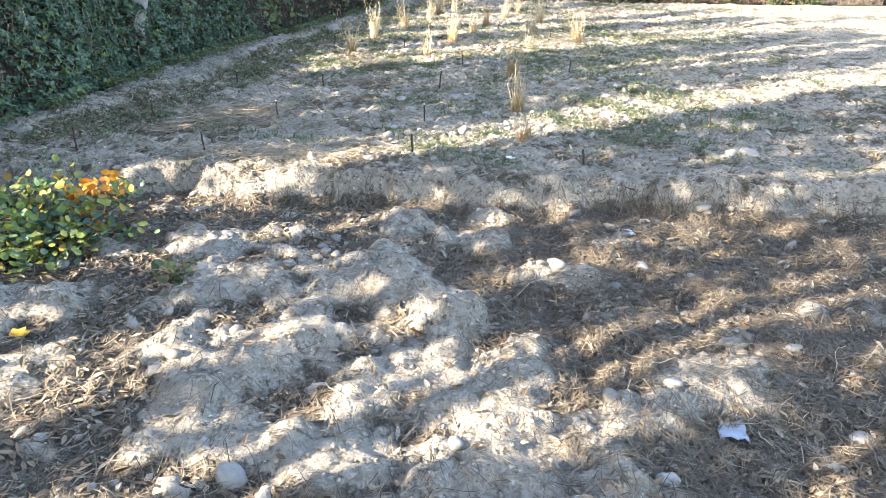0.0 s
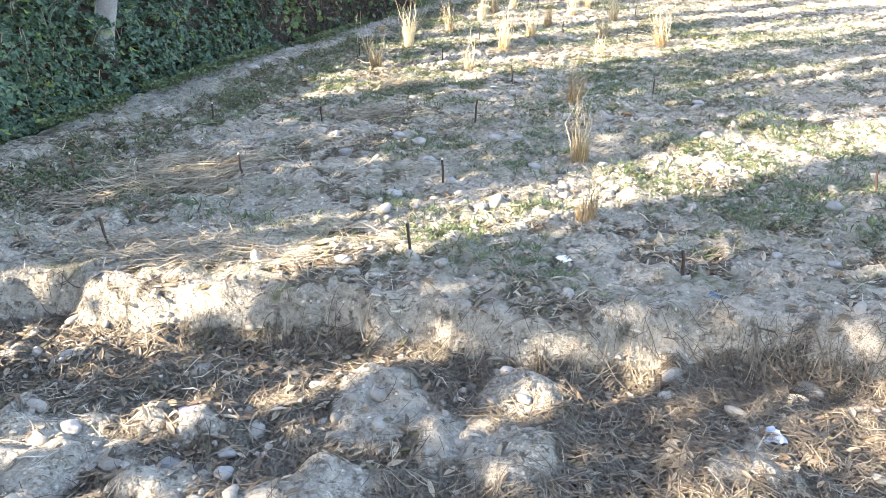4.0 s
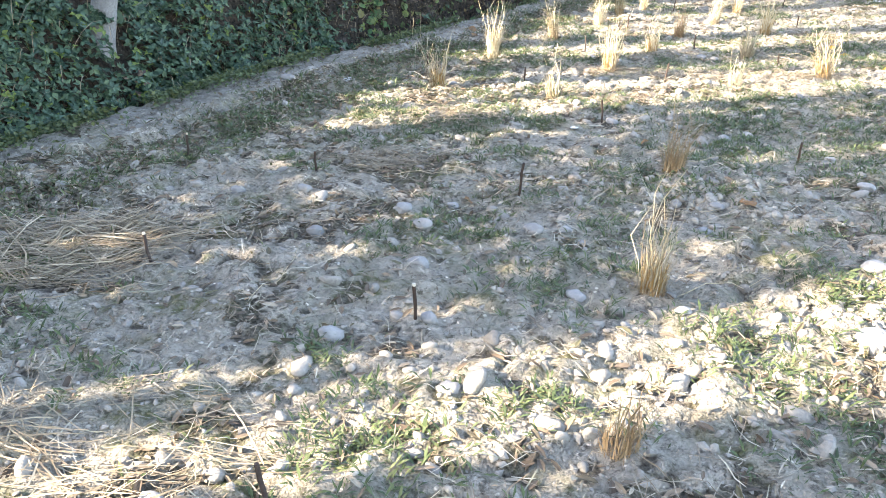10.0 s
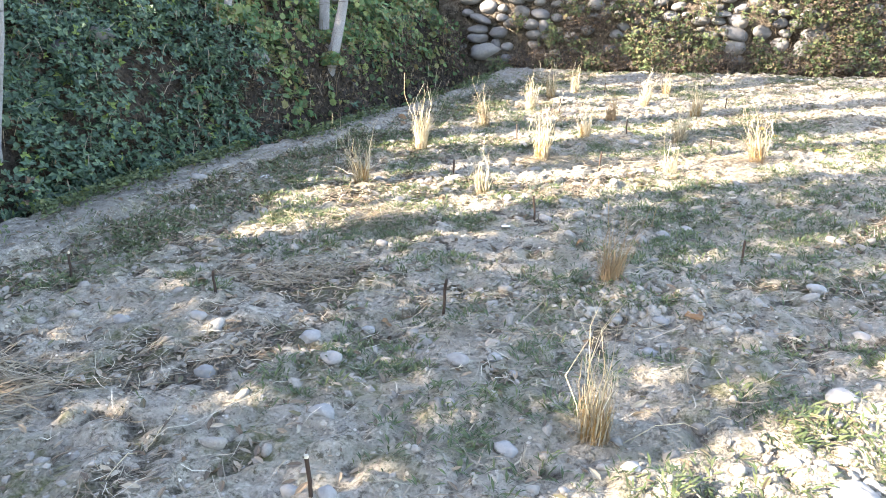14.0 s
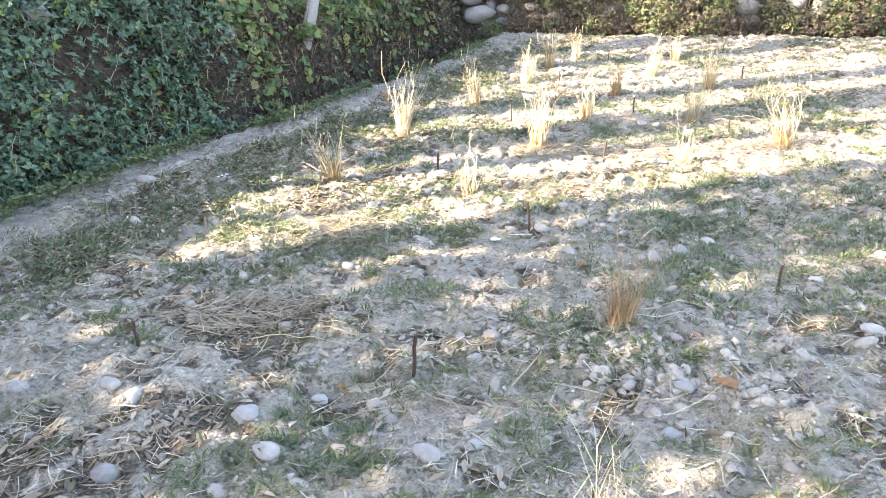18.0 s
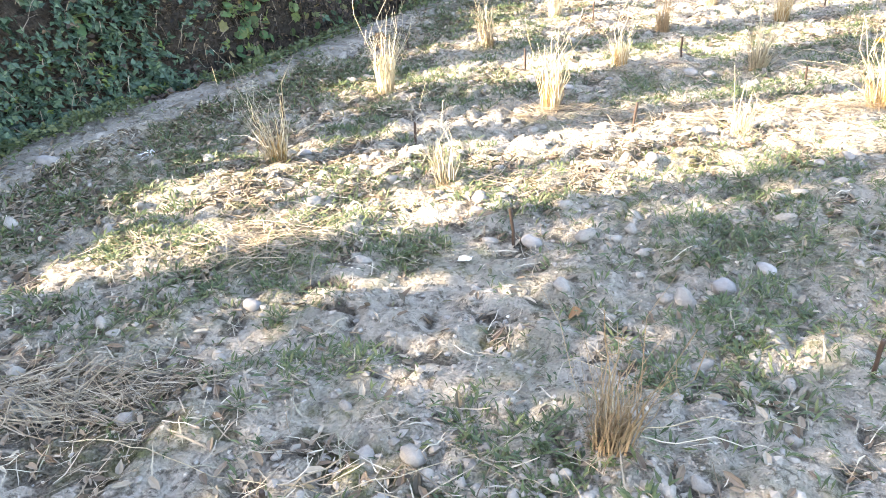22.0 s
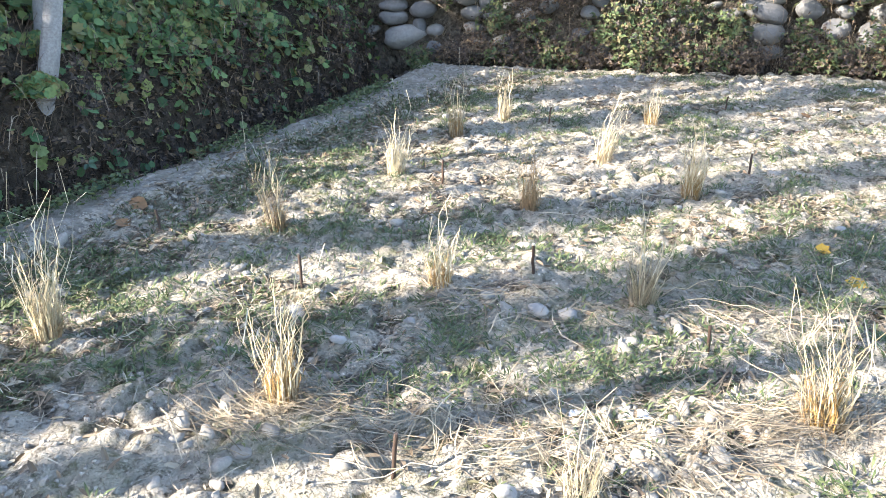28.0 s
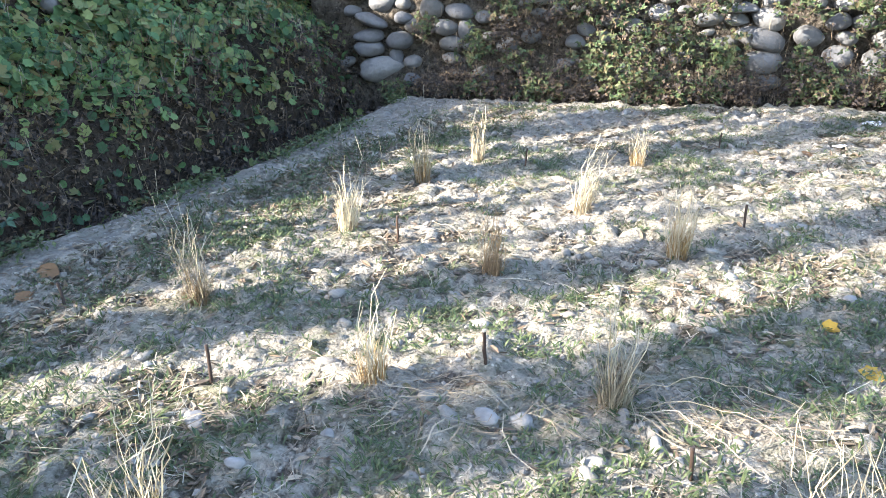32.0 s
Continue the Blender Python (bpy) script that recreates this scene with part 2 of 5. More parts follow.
def leafy(name, colours, through=0.25, rough=0.5, spec=0.35):
    """Leaves: a colour by leaf, and some light let through."""
    m = varied(name, colours, rough, spec, 40, True, 0.0)
    nt = m.node_tree
    b = nt.nodes["Principled BSDF"]
    out = nt.nodes["Material Output"]
    tr = nt.nodes.new("ShaderNodeBsdfTranslucent")
    nt.links.new(b.inputs["Base Color"].links[0].from_socket, tr.inputs["Color"])
    mix = nt.nodes.new("ShaderNodeMixShader")
    mix.inputs["Fac"].default_value = through
    nt.links.new(b.outputs["BSDF"], mix.inputs[1])
    nt.links.new(tr.outputs["BSDF"], mix.inputs[2])
    nt.links.new(mix.outputs["Shader"], out.inputs["Surface"])
    return m


def bark_material():
    m, nt, b = material("pale_bark", 0.85, 0.2)
    at = place_of(nt)
    squash = nt.nodes.new("ShaderNodeMapping")
    squash.inputs["Scale"].default_value = (1.0, 1.0, 0.35)
    nt.links.new(at, squash.inputs["Vector"])
    big, fine = noise_of(nt, squash.outputs["Vector"], 7, 5), noise_of(nt, at, 60, 4)
    c = blend(nt, big, (0.2, 0.197, 0.195), (0.31, 0.305, 0.3))
    ring = nt.nodes.new("ShaderNodeMapping")
    ring.inputs["Scale"].default_value = (3.0, 3.0, 26.0)
    nt.links.new(at, ring.inputs["Vector"])
    scars = noise_of(nt, ring.outputs["Vector"], 1.1, 3, 0.6, 0.6, 0.72)
    c = blend(nt, scars, c, (0.1, 0.09, 0.082))
    c = blend(nt, fine, blend(nt, 0.5, c, (0.12, 0.113, 0.105)), c)
    nt.links.new(c, b.inputs["Base Color"])
    bump(nt, b, [(big, 0.01), (fine, 0.003)], 0.6)
    return m


FIELD_SOIL = soil_material("field_soil", (0.61, 0.56, 0.475), (0.51, 0.463, 0.388), (0.28, 0.247, 0.197), 0.95, humus_shade=True)
PLOT_SOIL = soil_material("plot_soil", (0.61, 0.562, 0.482), (0.53, 0.482, 0.408), (0.3, 0.267, 0.217), humus_shade=True)
PATH_SOIL = soil_material("path_soil", (0.33, 0.308, 0.27), (0.25, 0.23, 0.198), (0.17, 0.154, 0.128), 0.3, 0.45)
WALL_EARTH = soil_material("wall_earth", (0.21, 0.18, 0.145), (0.15, 0.127, 0.1), (0.08, 0.066, 0.052))
# bank earth, darkened so the gaps between leaves look deep in shade
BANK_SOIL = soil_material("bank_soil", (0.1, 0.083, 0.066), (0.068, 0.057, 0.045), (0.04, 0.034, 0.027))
STONE = varied("river_stone", [(0.2, 0.197, 0.19), (0.29, 0.282, 0.268), (0.25, 0.243, 0.235), (0.35, 0.337, 0.315)], 0.85, 0.2, 45, False, 0.004)
WALL_STONE = varied("wall_stone", [(0.12, 0.12, 0.123), (0.2, 0.198, 0.197), (0.15, 0.153, 0.162), (0.26, 0.253, 0.243), (0.14, 0.137, 0.132)], 0.9, 0.2, 22, False, 0.012)
GRAVEL = varied("gravel_bits", [(0.2, 0.188, 0.168), (0.31, 0.29, 0.258), (0.4, 0.38, 0.34), (0.25, 0.232, 0.203)], 0.9, 0.2, 80)
CLOD = varied("clod_earth", [(0.22, 0.2, 0.172), (0.34, 0.315, 0.275), (0.28, 0.258, 0.225)], 0.95, 0.1, 90, True, 0.006)
PALE_CLOD = varied("pale_clod", [(0.24, 0.22, 0.187), (0.38, 0.35, 0.3), (0.31, 0.286, 0.244)], 0.95, 0.1, 60, True, 0.006)
STRAW = varied("straw", [(0.22, 0.23, 0.155), (0.5, 0.44, 0.33), (0.12, 0.098, 0.07), (0.6, 0.55, 0.44), (0.2, 0.162, 0.115), (0.42, 0.36, 0.26)], 0.6, 0.35, 120, True, 0.0)
HEAP = varied("heaped_straw", [(0.2, 0.155, 0.1), (0.42, 0.34, 0.225), (0.09, 0.07, 0.05), (0.54, 0.46, 0.33), (0.14, 0.108, 0.072), (0.33, 0.255, 0.165)], 0.65, 0.3, 120, True, 0.0)
TWIG = varied("dry_stalk", [(0.2, 0.15, 0.1), (0.32, 0.25, 0.17), (0.26, 0.21, 0.16), (0.4, 0.33, 0.24)], 0.8, 0.2, 120, True, 0.0)
BLEACHED = varied("bleached_blade", [(0.62, 0.54, 0.38), (0.5, 0.41, 0.25), (0.7, 0.64, 0.5)], 0.6, 0.3, 120, True, 0.0)
GOLDEN = varied("golden_blade", [(0.4, 0.25, 0.09), (0.32, 0.19, 0.07), (0.48, 0.35, 0.17)], 0.6, 0.3, 120, True, 0.0)
BROWNED = varied("browned_blade", [(0.3, 0.2, 0.11), (0.4, 0.29, 0.17), (0.24, 0.17, 0.1)], 0.7, 0.25, 120, True, 0.0)
GREYED = varied("greyed_blade", [(0.32, 0.26, 0.175), (0.46, 0.4, 0.28), (0.22, 0.175, 0.115)], 0.7, 0.25, 120, True, 0.0)
WEED = leafy("low_weed", [(0.04, 0.062, 0.026), (0.1, 0.135, 0.05), (0.055, 0.085, 0.038), (0.17, 0.19, 0.075)], 0.2, 0.6)
DEAD_LEAF = leafy("fallen_leaf", [(0.1, 0.075, 0.055), (0.22, 0.155, 0.1), (0.48, 0.42, 0.32), (0.13, 0.1, 0.072), (0.18, 0.13, 0.088), (0.36, 0.28, 0.195), (0.085, 0.067, 0.05), (0.15, 0.14, 0.075)], 0.15, 0.7)
YELLOW_LEAF = leafy("yellow_leaf", [(0.66, 0.43, 0.05), (0.6, 0.36, 0.06)], 0.25, 0.6)
ORANGE_LEAF = leafy("orange_leaf", [(0.6, 0.24, 0.03), (0.66, 0.36, 0.05), (0.5, 0.19, 0.03)], 0.3, 0.6)
RUST_LEAF = leafy("rust_leaf", [(0.27, 0.145, 0.06), (0.22, 0.125, 0.065)], 0.2, 0.7)
BRAMBLE = leafy("bramble_leaf", [(0.016, 0.036, 0.026), (0.09, 0.158, 0.092), (0.03, 0.068, 0.046), (0.15, 0.22, 0.12), (0.04, 0.088, 0.055), (0.1, 0.17, 0.115), (0.025, 0.055, 0.036)], 0.22, 0.5, 0.35)
VINE = leafy("vine_leaf", [(0.075, 0.15, 0.07), (0.16, 0.28, 0.115), (0.28, 0.32, 0.12), (0.055, 0.108, 0.058), (0.13, 0.235, 0.105), (0.24, 0.25, 0.11), (0.26, 0.18, 0.08)], 0.3, 0.6, 0.2)
# pale bramble leaf; on the upper bank its colour stands for backlight
BRAMBLE_SUN = leafy("bramble_pale_sunlit_leaf", [(0.13, 0.22, 0.06), (0.24, 0.3, 0.08), (0.1, 0.17, 0.05)], 0.4, 0.45)
WALL_LEAF = leafy("wall_leaf", [(0.045, 0.08, 0.042), (0.11, 0.155, 0.065), (0.17, 0.19, 0.085), (0.035, 0.062, 0.036), (0.17, 0.135, 0.07), (0.075, 0.125, 0.06)], 0.25, 0.6, 0.2)
BRAMBLE_DRY = leafy("bramble_dry_leaf", [(0.05, 0.04, 0.036), (0.1, 0.074, 0.058), (0.04, 0.034, 0.032), (0.17, 0.12, 0.075), (0.075, 0.06, 0.058), (0.27, 0.19, 0.11)], 0.25, 0.7)
AUTUMN = leafy("autumn_leaf", [(0.36, 0.34, 0.06), (0.26, 0.3, 0.07), (0.5, 0.26, 0.05), (0.16, 0.22, 0.06), (0.4, 0.38, 0.12)], 0.35, 0.5)
CROWN = leafy("poplar_leaf", [(0.12, 0.16, 0.04), (0.2, 0.2, 0.05), (0.09, 0.13, 0.04)], 0.35, 0.5)
BARK = bark_material()
STAKE = varied("stake_wood", [(0.05, 0.035, 0.028), (0.08, 0.05, 0.035), (0.06, 0.045, 0.04)], 0.7, 0.25, 90, False, 0.002)
CUT = varied("cut_wood", [(0.55, 0.48, 0.36), (0.6, 0.55, 0.45)], 0.8, 0.2, 90, False, 0.001)
PAPER = varied("white_scrap", [(0.8, 0.8, 0.8), (0.74, 0.75, 0.76)], 0.5, 0.4, 30, False, 0.003)
BLUE_SCRAP = varied("blue_scrap", [(0.3, 0.34, 0.42), (0.36, 0.4, 0.46)], 0.5, 0.4, 30, False, 0.003)
YELLOW_SCRAP = varied("yellow_scrap", [(0.75, 0.55, 0.12), (0.72, 0.5, 0.1)], 0.5, 0.4, 30, False, 0.003)
DARK_SCRAP = varied("dark_scrap", [(0.05, 0.06, 0.08), (0.06, 0.07, 0.09)], 0.4, 0.4, 30, False, 0.003)

# ---- the lie of the land ----
FOOT_Y, FOOT_X = (-8, 4.7, 7.3, 9.4, 11.2, 12.9, 14.6, 16.0, 17.4), (-4.0, -3.8, -3.8, -3.6, -3.45, -3.33, -3.22, -3.15, -3.4)
INNER_Y, INNER_X = (-8, 4.5, 7.0, 8.0, 9.0, 9.6, 10.2, 11.2, 12.3, 13.1, 14.3, 15.6, 17), (-3.85, -3.65, -3.5, -3.36, -3.27, -3.1, -2.94, -2.9, -2.73, -2.61, -2.46, -2.42, -2.5)
OUTER_Y, OUTER_X = (-8, 4.0, 5.6, 6.8, 7.9, 8.6, 9.3, 10.0, 10.6, 11.4, 12.3, 13.0, 13.8, 14.8, 15.6, 17), (-3.6, -3.42, -3.12, -3.0, -2.95, -2.85, -2.76, -2.64, -2.53, -2.47, -2.36, -2.23, -2.16, -2.0, -1.7, -0.9)
WALL_Y = 17.45
LUMPS = [  # x, y, radius: bare rounded lumps of the lower plot
    (-0.09, 3.1, 0.25), (0.82, 2.47, 0.18), (0.01, 2.2, 0.24), (-0.24, 2.59, 0.2), (-0.02, 1.78, 0.12), (0.34, 1.84, 0.16), (1.26, 1.91, 0.15),
    (1.69, 1.51, 0.2), (1.19, 1.13, 0.2), (0.63, 1.26, 0.22), (0.17, 1.36, 0.24), (-0.34, 1.67, 0.17), (-0.43, 2.01, 0.16), (-0.68, 1.36, 0.24),
    (1.99, 2.68, 0.15), (0.74, 1.72, 0.09), (1.99, 1.88, 0.12), (0.42, 2.04, 0.15), (1.69, 1.92, 0.12), (1.07, 2.44, 0.12), (0.47, 2.82, 0.13)]
LUMPS += [(-0.57, 0.91, 0.2), (-0.78, 2.21, 0.22), (-1.04, 1.86, 0.2), (-1.27, 2.6, 0.22), (-1.75, 2.47, 0.14), (-0.96, 1.47, 0.16), (-1.5, 1.2, 0.25), (-1.6, 1.85, 0.2),
          (-2.1, 1.6, 0.25), (-0.1, 0.75, 0.22), (0.5, 0.7, 0.25), (1.05, 0.6, 0.25), (0.5, 3.2, 0.16), (1.3, 2.95, 0.16), (2.3, 1.2, 0.22), (2.4, 2.2, 0.18), (1.65, 2.4, 0.13)]
MOUNDS = [(x, y, r * 1.5, 0.025 + 0.22 * r) for x, y, r in LUMPS]
MOUNDS += [(0.55, 7.05, 0.42, 0.07), (1.05, 6.95, 0.35, 0.05), (1.45, 6.35, 0.5, 0.06), (1.9, 6.7, 0.4, 0.06), (-0.75, 6.95, 0.3, 0.04)]   # humps of the field


def wall_y(x):
    return WALL_Y + 0.05 * np.asarray(x, float)


def step_y(x):
    """The edge of the terrace step between the lower plot and the field."""
    x = np.asarray(x, float)
    return 3.62 + 0.05 * x * sstep(0, 3, x) + 0.09 * vnoise(x, 0 * x, 0.55, 5) + 0.05 * vnoise(x, 0 * x, 0.21, 6) - 0.12 * sstep(-1.6, -3.0, x)


def land(x, y, fine=True):
    """Height of the ground."""
    x, y = np.asarray(x, float), np.asarray(y, float)
    e = y - step_y(x)
    low = 1 - sstep(-0.17, 0.0, e + 0.06 * vnoise(x, y, 0.16, 8))
    z = 0.012 * vnoise(x, y, 1.3, 1) + 0.022 * vnoise(x, y, 0.45, 2) + 0.02 * (np.abs(vnoise(x, y, 0.19, 23)) - 0.35) * (1 + vnoise(x, y, 0.7, 24))
    lump = np.abs(vnoise(x, y, 0.36, 3))
    z = z - low * 0.2 + low * (0.075 * (lump - 0.4) + 0.05 * (np.abs(vnoise(x, y, 0.18, 4)) - 0.35))
    z = z + 0.045 * np.exp(-((e - 0.06) / 0.1) ** 2) * (0.5 + 0.5 * vnoise(x, y, 0.4, 9))
    for mx, my, r, h in MOUNDS:
        d2 = ((x - mx) ** 2 + (y - my) ** 2) / r**2
        z = z + h * np.exp(-(d2 / 0.75) ** 1.3)
    foot, inner, outer = np.interp(y, FOOT_Y, FOOT_X), np.interp(y, INNER_Y, INNER_X), np.interp(y, OUTER_Y, OUTER_X)
    foot = foot + 0.08 * vnoise(y, 0 * y, 0.8, 11)
    # the trodden ridge of the path, and the ditch behind it
    inner, outer = inner + 0.05 * vnoise(y, 0 * y, 0.5, 14), outer + 0.07 * vnoise(y, 0 * y, 0.35, 15)
    ridge = sstep(0.1, -0.06, x - outer) * sstep(-0.1, 0.04, x - inner) * sstep(2.6, 4.2, y) * sstep(17.3, 16.3, y)
    z = z * (1 - 0.6 * ridge) + 0.07 * ridge
    z = z + 0.05 * np.exp(-((y - 16.2 - 0.05 * x) / 0.35) ** 2) * sstep(-2.6, -1.8, x)
    ditch = sstep(0.04, -0.16, x - inner) * sstep(-0.3, 0.05, x - foot) * sstep(9.5, 11.3, y)
    z = z - 0.3 * ditch
    # the bank
    up = np.maximum(0, foot - x)
    bank = 2.7 * (1 - np.exp(-up * 0.55)) + 0.25 * sstep(0, 0.3, up) + (0.16 * vnoise(x, y, 0.8, 12) + 0.06 * vnoise(x, y, 0.25, 13)) * sstep(0.1, 1.0, up)
    z = np.where(up > 0, np.maximum(z * (1 - sstep(0, 0.2, up)) + bank, -0.3), z)
    # the terrace behind the stone wall
    back = sstep(0.0, 0.35, y - wall_y(x) - 0.25)
    z = z * (1 - back) + np.maximum(z, 1.75 + 0.05 * vnoise(x, y, 1.1, 16)) * back
    if fine:
        rough = 1 - 0.35 * ridge
        z = z + rough * (0.058 * (np.abs(vnoise(x, y, 0.15, 17)) - 0.33) * (0.65 + 0.5 * vnoise(x, y, 0.5, 26)) + 0.034 * (np.abs(vnoise(x, y, 0.08, 18)) - 0.35) + 0.006 * vnoise(x, y, 0.045, 19))
    return z


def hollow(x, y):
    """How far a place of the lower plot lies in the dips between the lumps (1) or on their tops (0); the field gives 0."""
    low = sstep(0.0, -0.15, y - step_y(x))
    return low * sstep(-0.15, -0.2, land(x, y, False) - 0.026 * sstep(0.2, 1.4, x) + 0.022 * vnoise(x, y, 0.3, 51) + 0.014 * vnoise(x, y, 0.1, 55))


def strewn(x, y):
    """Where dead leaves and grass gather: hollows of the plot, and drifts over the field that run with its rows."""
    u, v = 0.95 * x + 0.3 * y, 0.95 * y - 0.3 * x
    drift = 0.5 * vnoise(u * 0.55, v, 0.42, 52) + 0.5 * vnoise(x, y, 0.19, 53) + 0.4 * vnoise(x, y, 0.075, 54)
    drift = drift + 0.9 * (0.3 - np.abs(vnoise(x, y, 0.15, 17))) + 0.7 * (0.3 - np.abs(vnoise(x, y, 0.08, 18)))   # it settles in the dips and darkens them as shade would
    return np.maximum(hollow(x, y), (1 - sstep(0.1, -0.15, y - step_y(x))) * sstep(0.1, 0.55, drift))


def rest(x, y):
    return float(land(np.array([x]), np.array([y]))[0])


def ground_sheet():
    def steps(near_a, near_b, fine, far_a, far_b):
        mid = np.arange(near_a, near_b + 1e-6, fine)
        out = near_b + np.geomspace(0.12, far_b - near_b, 34)
        before = near_a - np.geomspace(0.12, near_a - far_a, 34)[::-1]
        return np.concatenate([before, mid, out])

    xs, ys = steps(-4.4, 4.6, 0.025, -260, 260), steps(-0.4, 17.6, 0.027, -260, 260)
    gx, gy = np.meshgrid(xs, ys)
    gz = land(gx, gy)
    n, m = gx.shape
    idx = np.arange(n * m).reshape(n, m)
    faces = np.stack([idx[:-1, :-1], idx[:-1, 1:], idx[1:, 1:], idx[1:, :-1]], -1).reshape(-1, 4)
    cx, cy = (gx[:-1, :-1] + gx[1:, 1:]).ravel() / 2, (gy[:-1, :-1] + gy[1:, 1:]).ravel() / 2
    wob = 0.06 * vnoise(cx, cy, 0.2, 21) + 0.05 * vnoise(cx, cy, 0.07, 22)
    inner, outer, foot = (np.interp(cy, a, b) for a, b in ((INNER_Y, INNER_X), (OUTER_Y, OUTER_X), (FOOT_Y, FOOT_X)))
    mats = np.zeros(len(cx), int)
    mats[cy + wob < step_y(cx) + 0.03] = 1
    trod = vnoise(cx, cy, 0.5, 61) + 0.5 * vnoise(cx, cy, 0.14, 62) + 1.5 * sstep(5.0, 8.5, cy)
    mats[((cx < outer + 1.6 * wob - 0.02) & (cy > 3.2) & (trod > 0.3)) | (np.abs(cy - 16.2 - 0.05 * cx + wob) < 0.3)] = 2
    # the dark bank soil runs on into the ditch, standing for its shade
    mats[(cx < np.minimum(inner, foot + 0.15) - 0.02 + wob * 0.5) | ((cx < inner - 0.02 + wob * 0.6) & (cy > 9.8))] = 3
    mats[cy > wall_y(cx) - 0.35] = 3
    me = mesh_from("ground", np.stack([gx, gy, gz], -1).reshape(-1, 3), faces, True, mats)
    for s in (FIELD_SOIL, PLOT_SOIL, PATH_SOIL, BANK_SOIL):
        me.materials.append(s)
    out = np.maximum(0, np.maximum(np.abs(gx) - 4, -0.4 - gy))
    # one mask for leaf rot and for the shade coloured into the dips
    humus_shade = np.clip(strewn(gx, gy) - 0.25 * out, 0, 1) * (gy < 17)
    me.attributes.new("humus_shade", "FLOAT", "POINT").data.foreach_set("value", humus_shade.astype(np.float32).ravel())
    return tagged(part("ground", me, None), "pale dusty soil of a tilled field with a bank", "ground", kind="structure")


ground_sheet()

# ---- dead grass clumps of the field ----
def clump(name, x, y, mats, n, height, spread, lean, seed, label, base=0.055, bent=0.3):
    """A tuft of dead grass: fine stalks at the base and long thin blades."""
    rng = np.random.default_rng(seed)
    top = new(name)
    top.location = (x, y, rest(x, y) - 0.004)
    tagged(top, label, "dry grass", "dead grass clumps in the field")
    sway = rng.normal(0, 0.6 * spread, (5, 2))

    def blades(count, hi, spread_k, width, mat, part_name, tip=0.3, fall=0.0):
        out = []
        for _ in range(count):
            a, r = rng.uniform(0, 2 * np.pi), base * np.sqrt(rng.uniform(0, 1))
            h = hi * (0.5 + 0.5 * rng.uniform(0, 1) ** 1.2)
            d = np.array([np.cos(a), np.sin(a)]) * spread_k * rng.uniform(0.1, 1.5) + np.array(lean) * rng.uniform(0.6, 1.3) + sway[rng.integers(0, 5)]
            s = np.linspace(0, 1, 5)
            droop = bent * rng.uniform(0, 1) ** 3 + fall * rng.uniform(0.3, 1.0)
            px = r * np.cos(a) + d[0] * h * s**1.5 + rng.normal(0, 0.03, 5) * s * (h / 0.4)
            py = r * np.sin(a) + d[1] * h * s**1.5 + rng.normal(0, 0.02, 5) * s * (h / 0.4)
            pz = h * (s - droop * s**3) - 0.012 * (1 - s)
            if rng.uniform() < 0.35:   # a broken tip
                turn, slip = rng.uniform(0, 2 * np.pi), h * rng.uniform(0.1, 0.28)
                px[4] = px[3] + math.cos(turn) * slip
                py[4] = py[3] + math.sin(turn) * slip
                pz[4] = pz[3] - slip * rng.uniform(-0.3, 0.8)
            out.append(ribbon(np.stack([px, py, pz], 1), width * rng.uniform(0.6, 1.2) * (1 - (1 - tip) * s)))
        v, f = merge(out)
        part(part_name, mesh_from(part_name, v, f), mat, top)

    blades(int(n * 1.0), height * 0.44, spread * 0.8, 0.005, mats[1], "stubble")
    blades(int(n * 0.7), height * 0.3, spread * 0.8 + 0.6, 0.0045, BROWNED, "basal_tuft", 0.3, 0.8)
    blades(int(n * 0.42), height * 0.84, spread * 1.0, 0.0065, mats[0], "blade_tuft")
    blades(max(7, n // 6), height * 1.25, spread * 0.9, 0.0055, BLEACHED if mats[0] in (BLEACHED, GREYED) else mats[0], "stalk_tuft", 0.5)
    return top


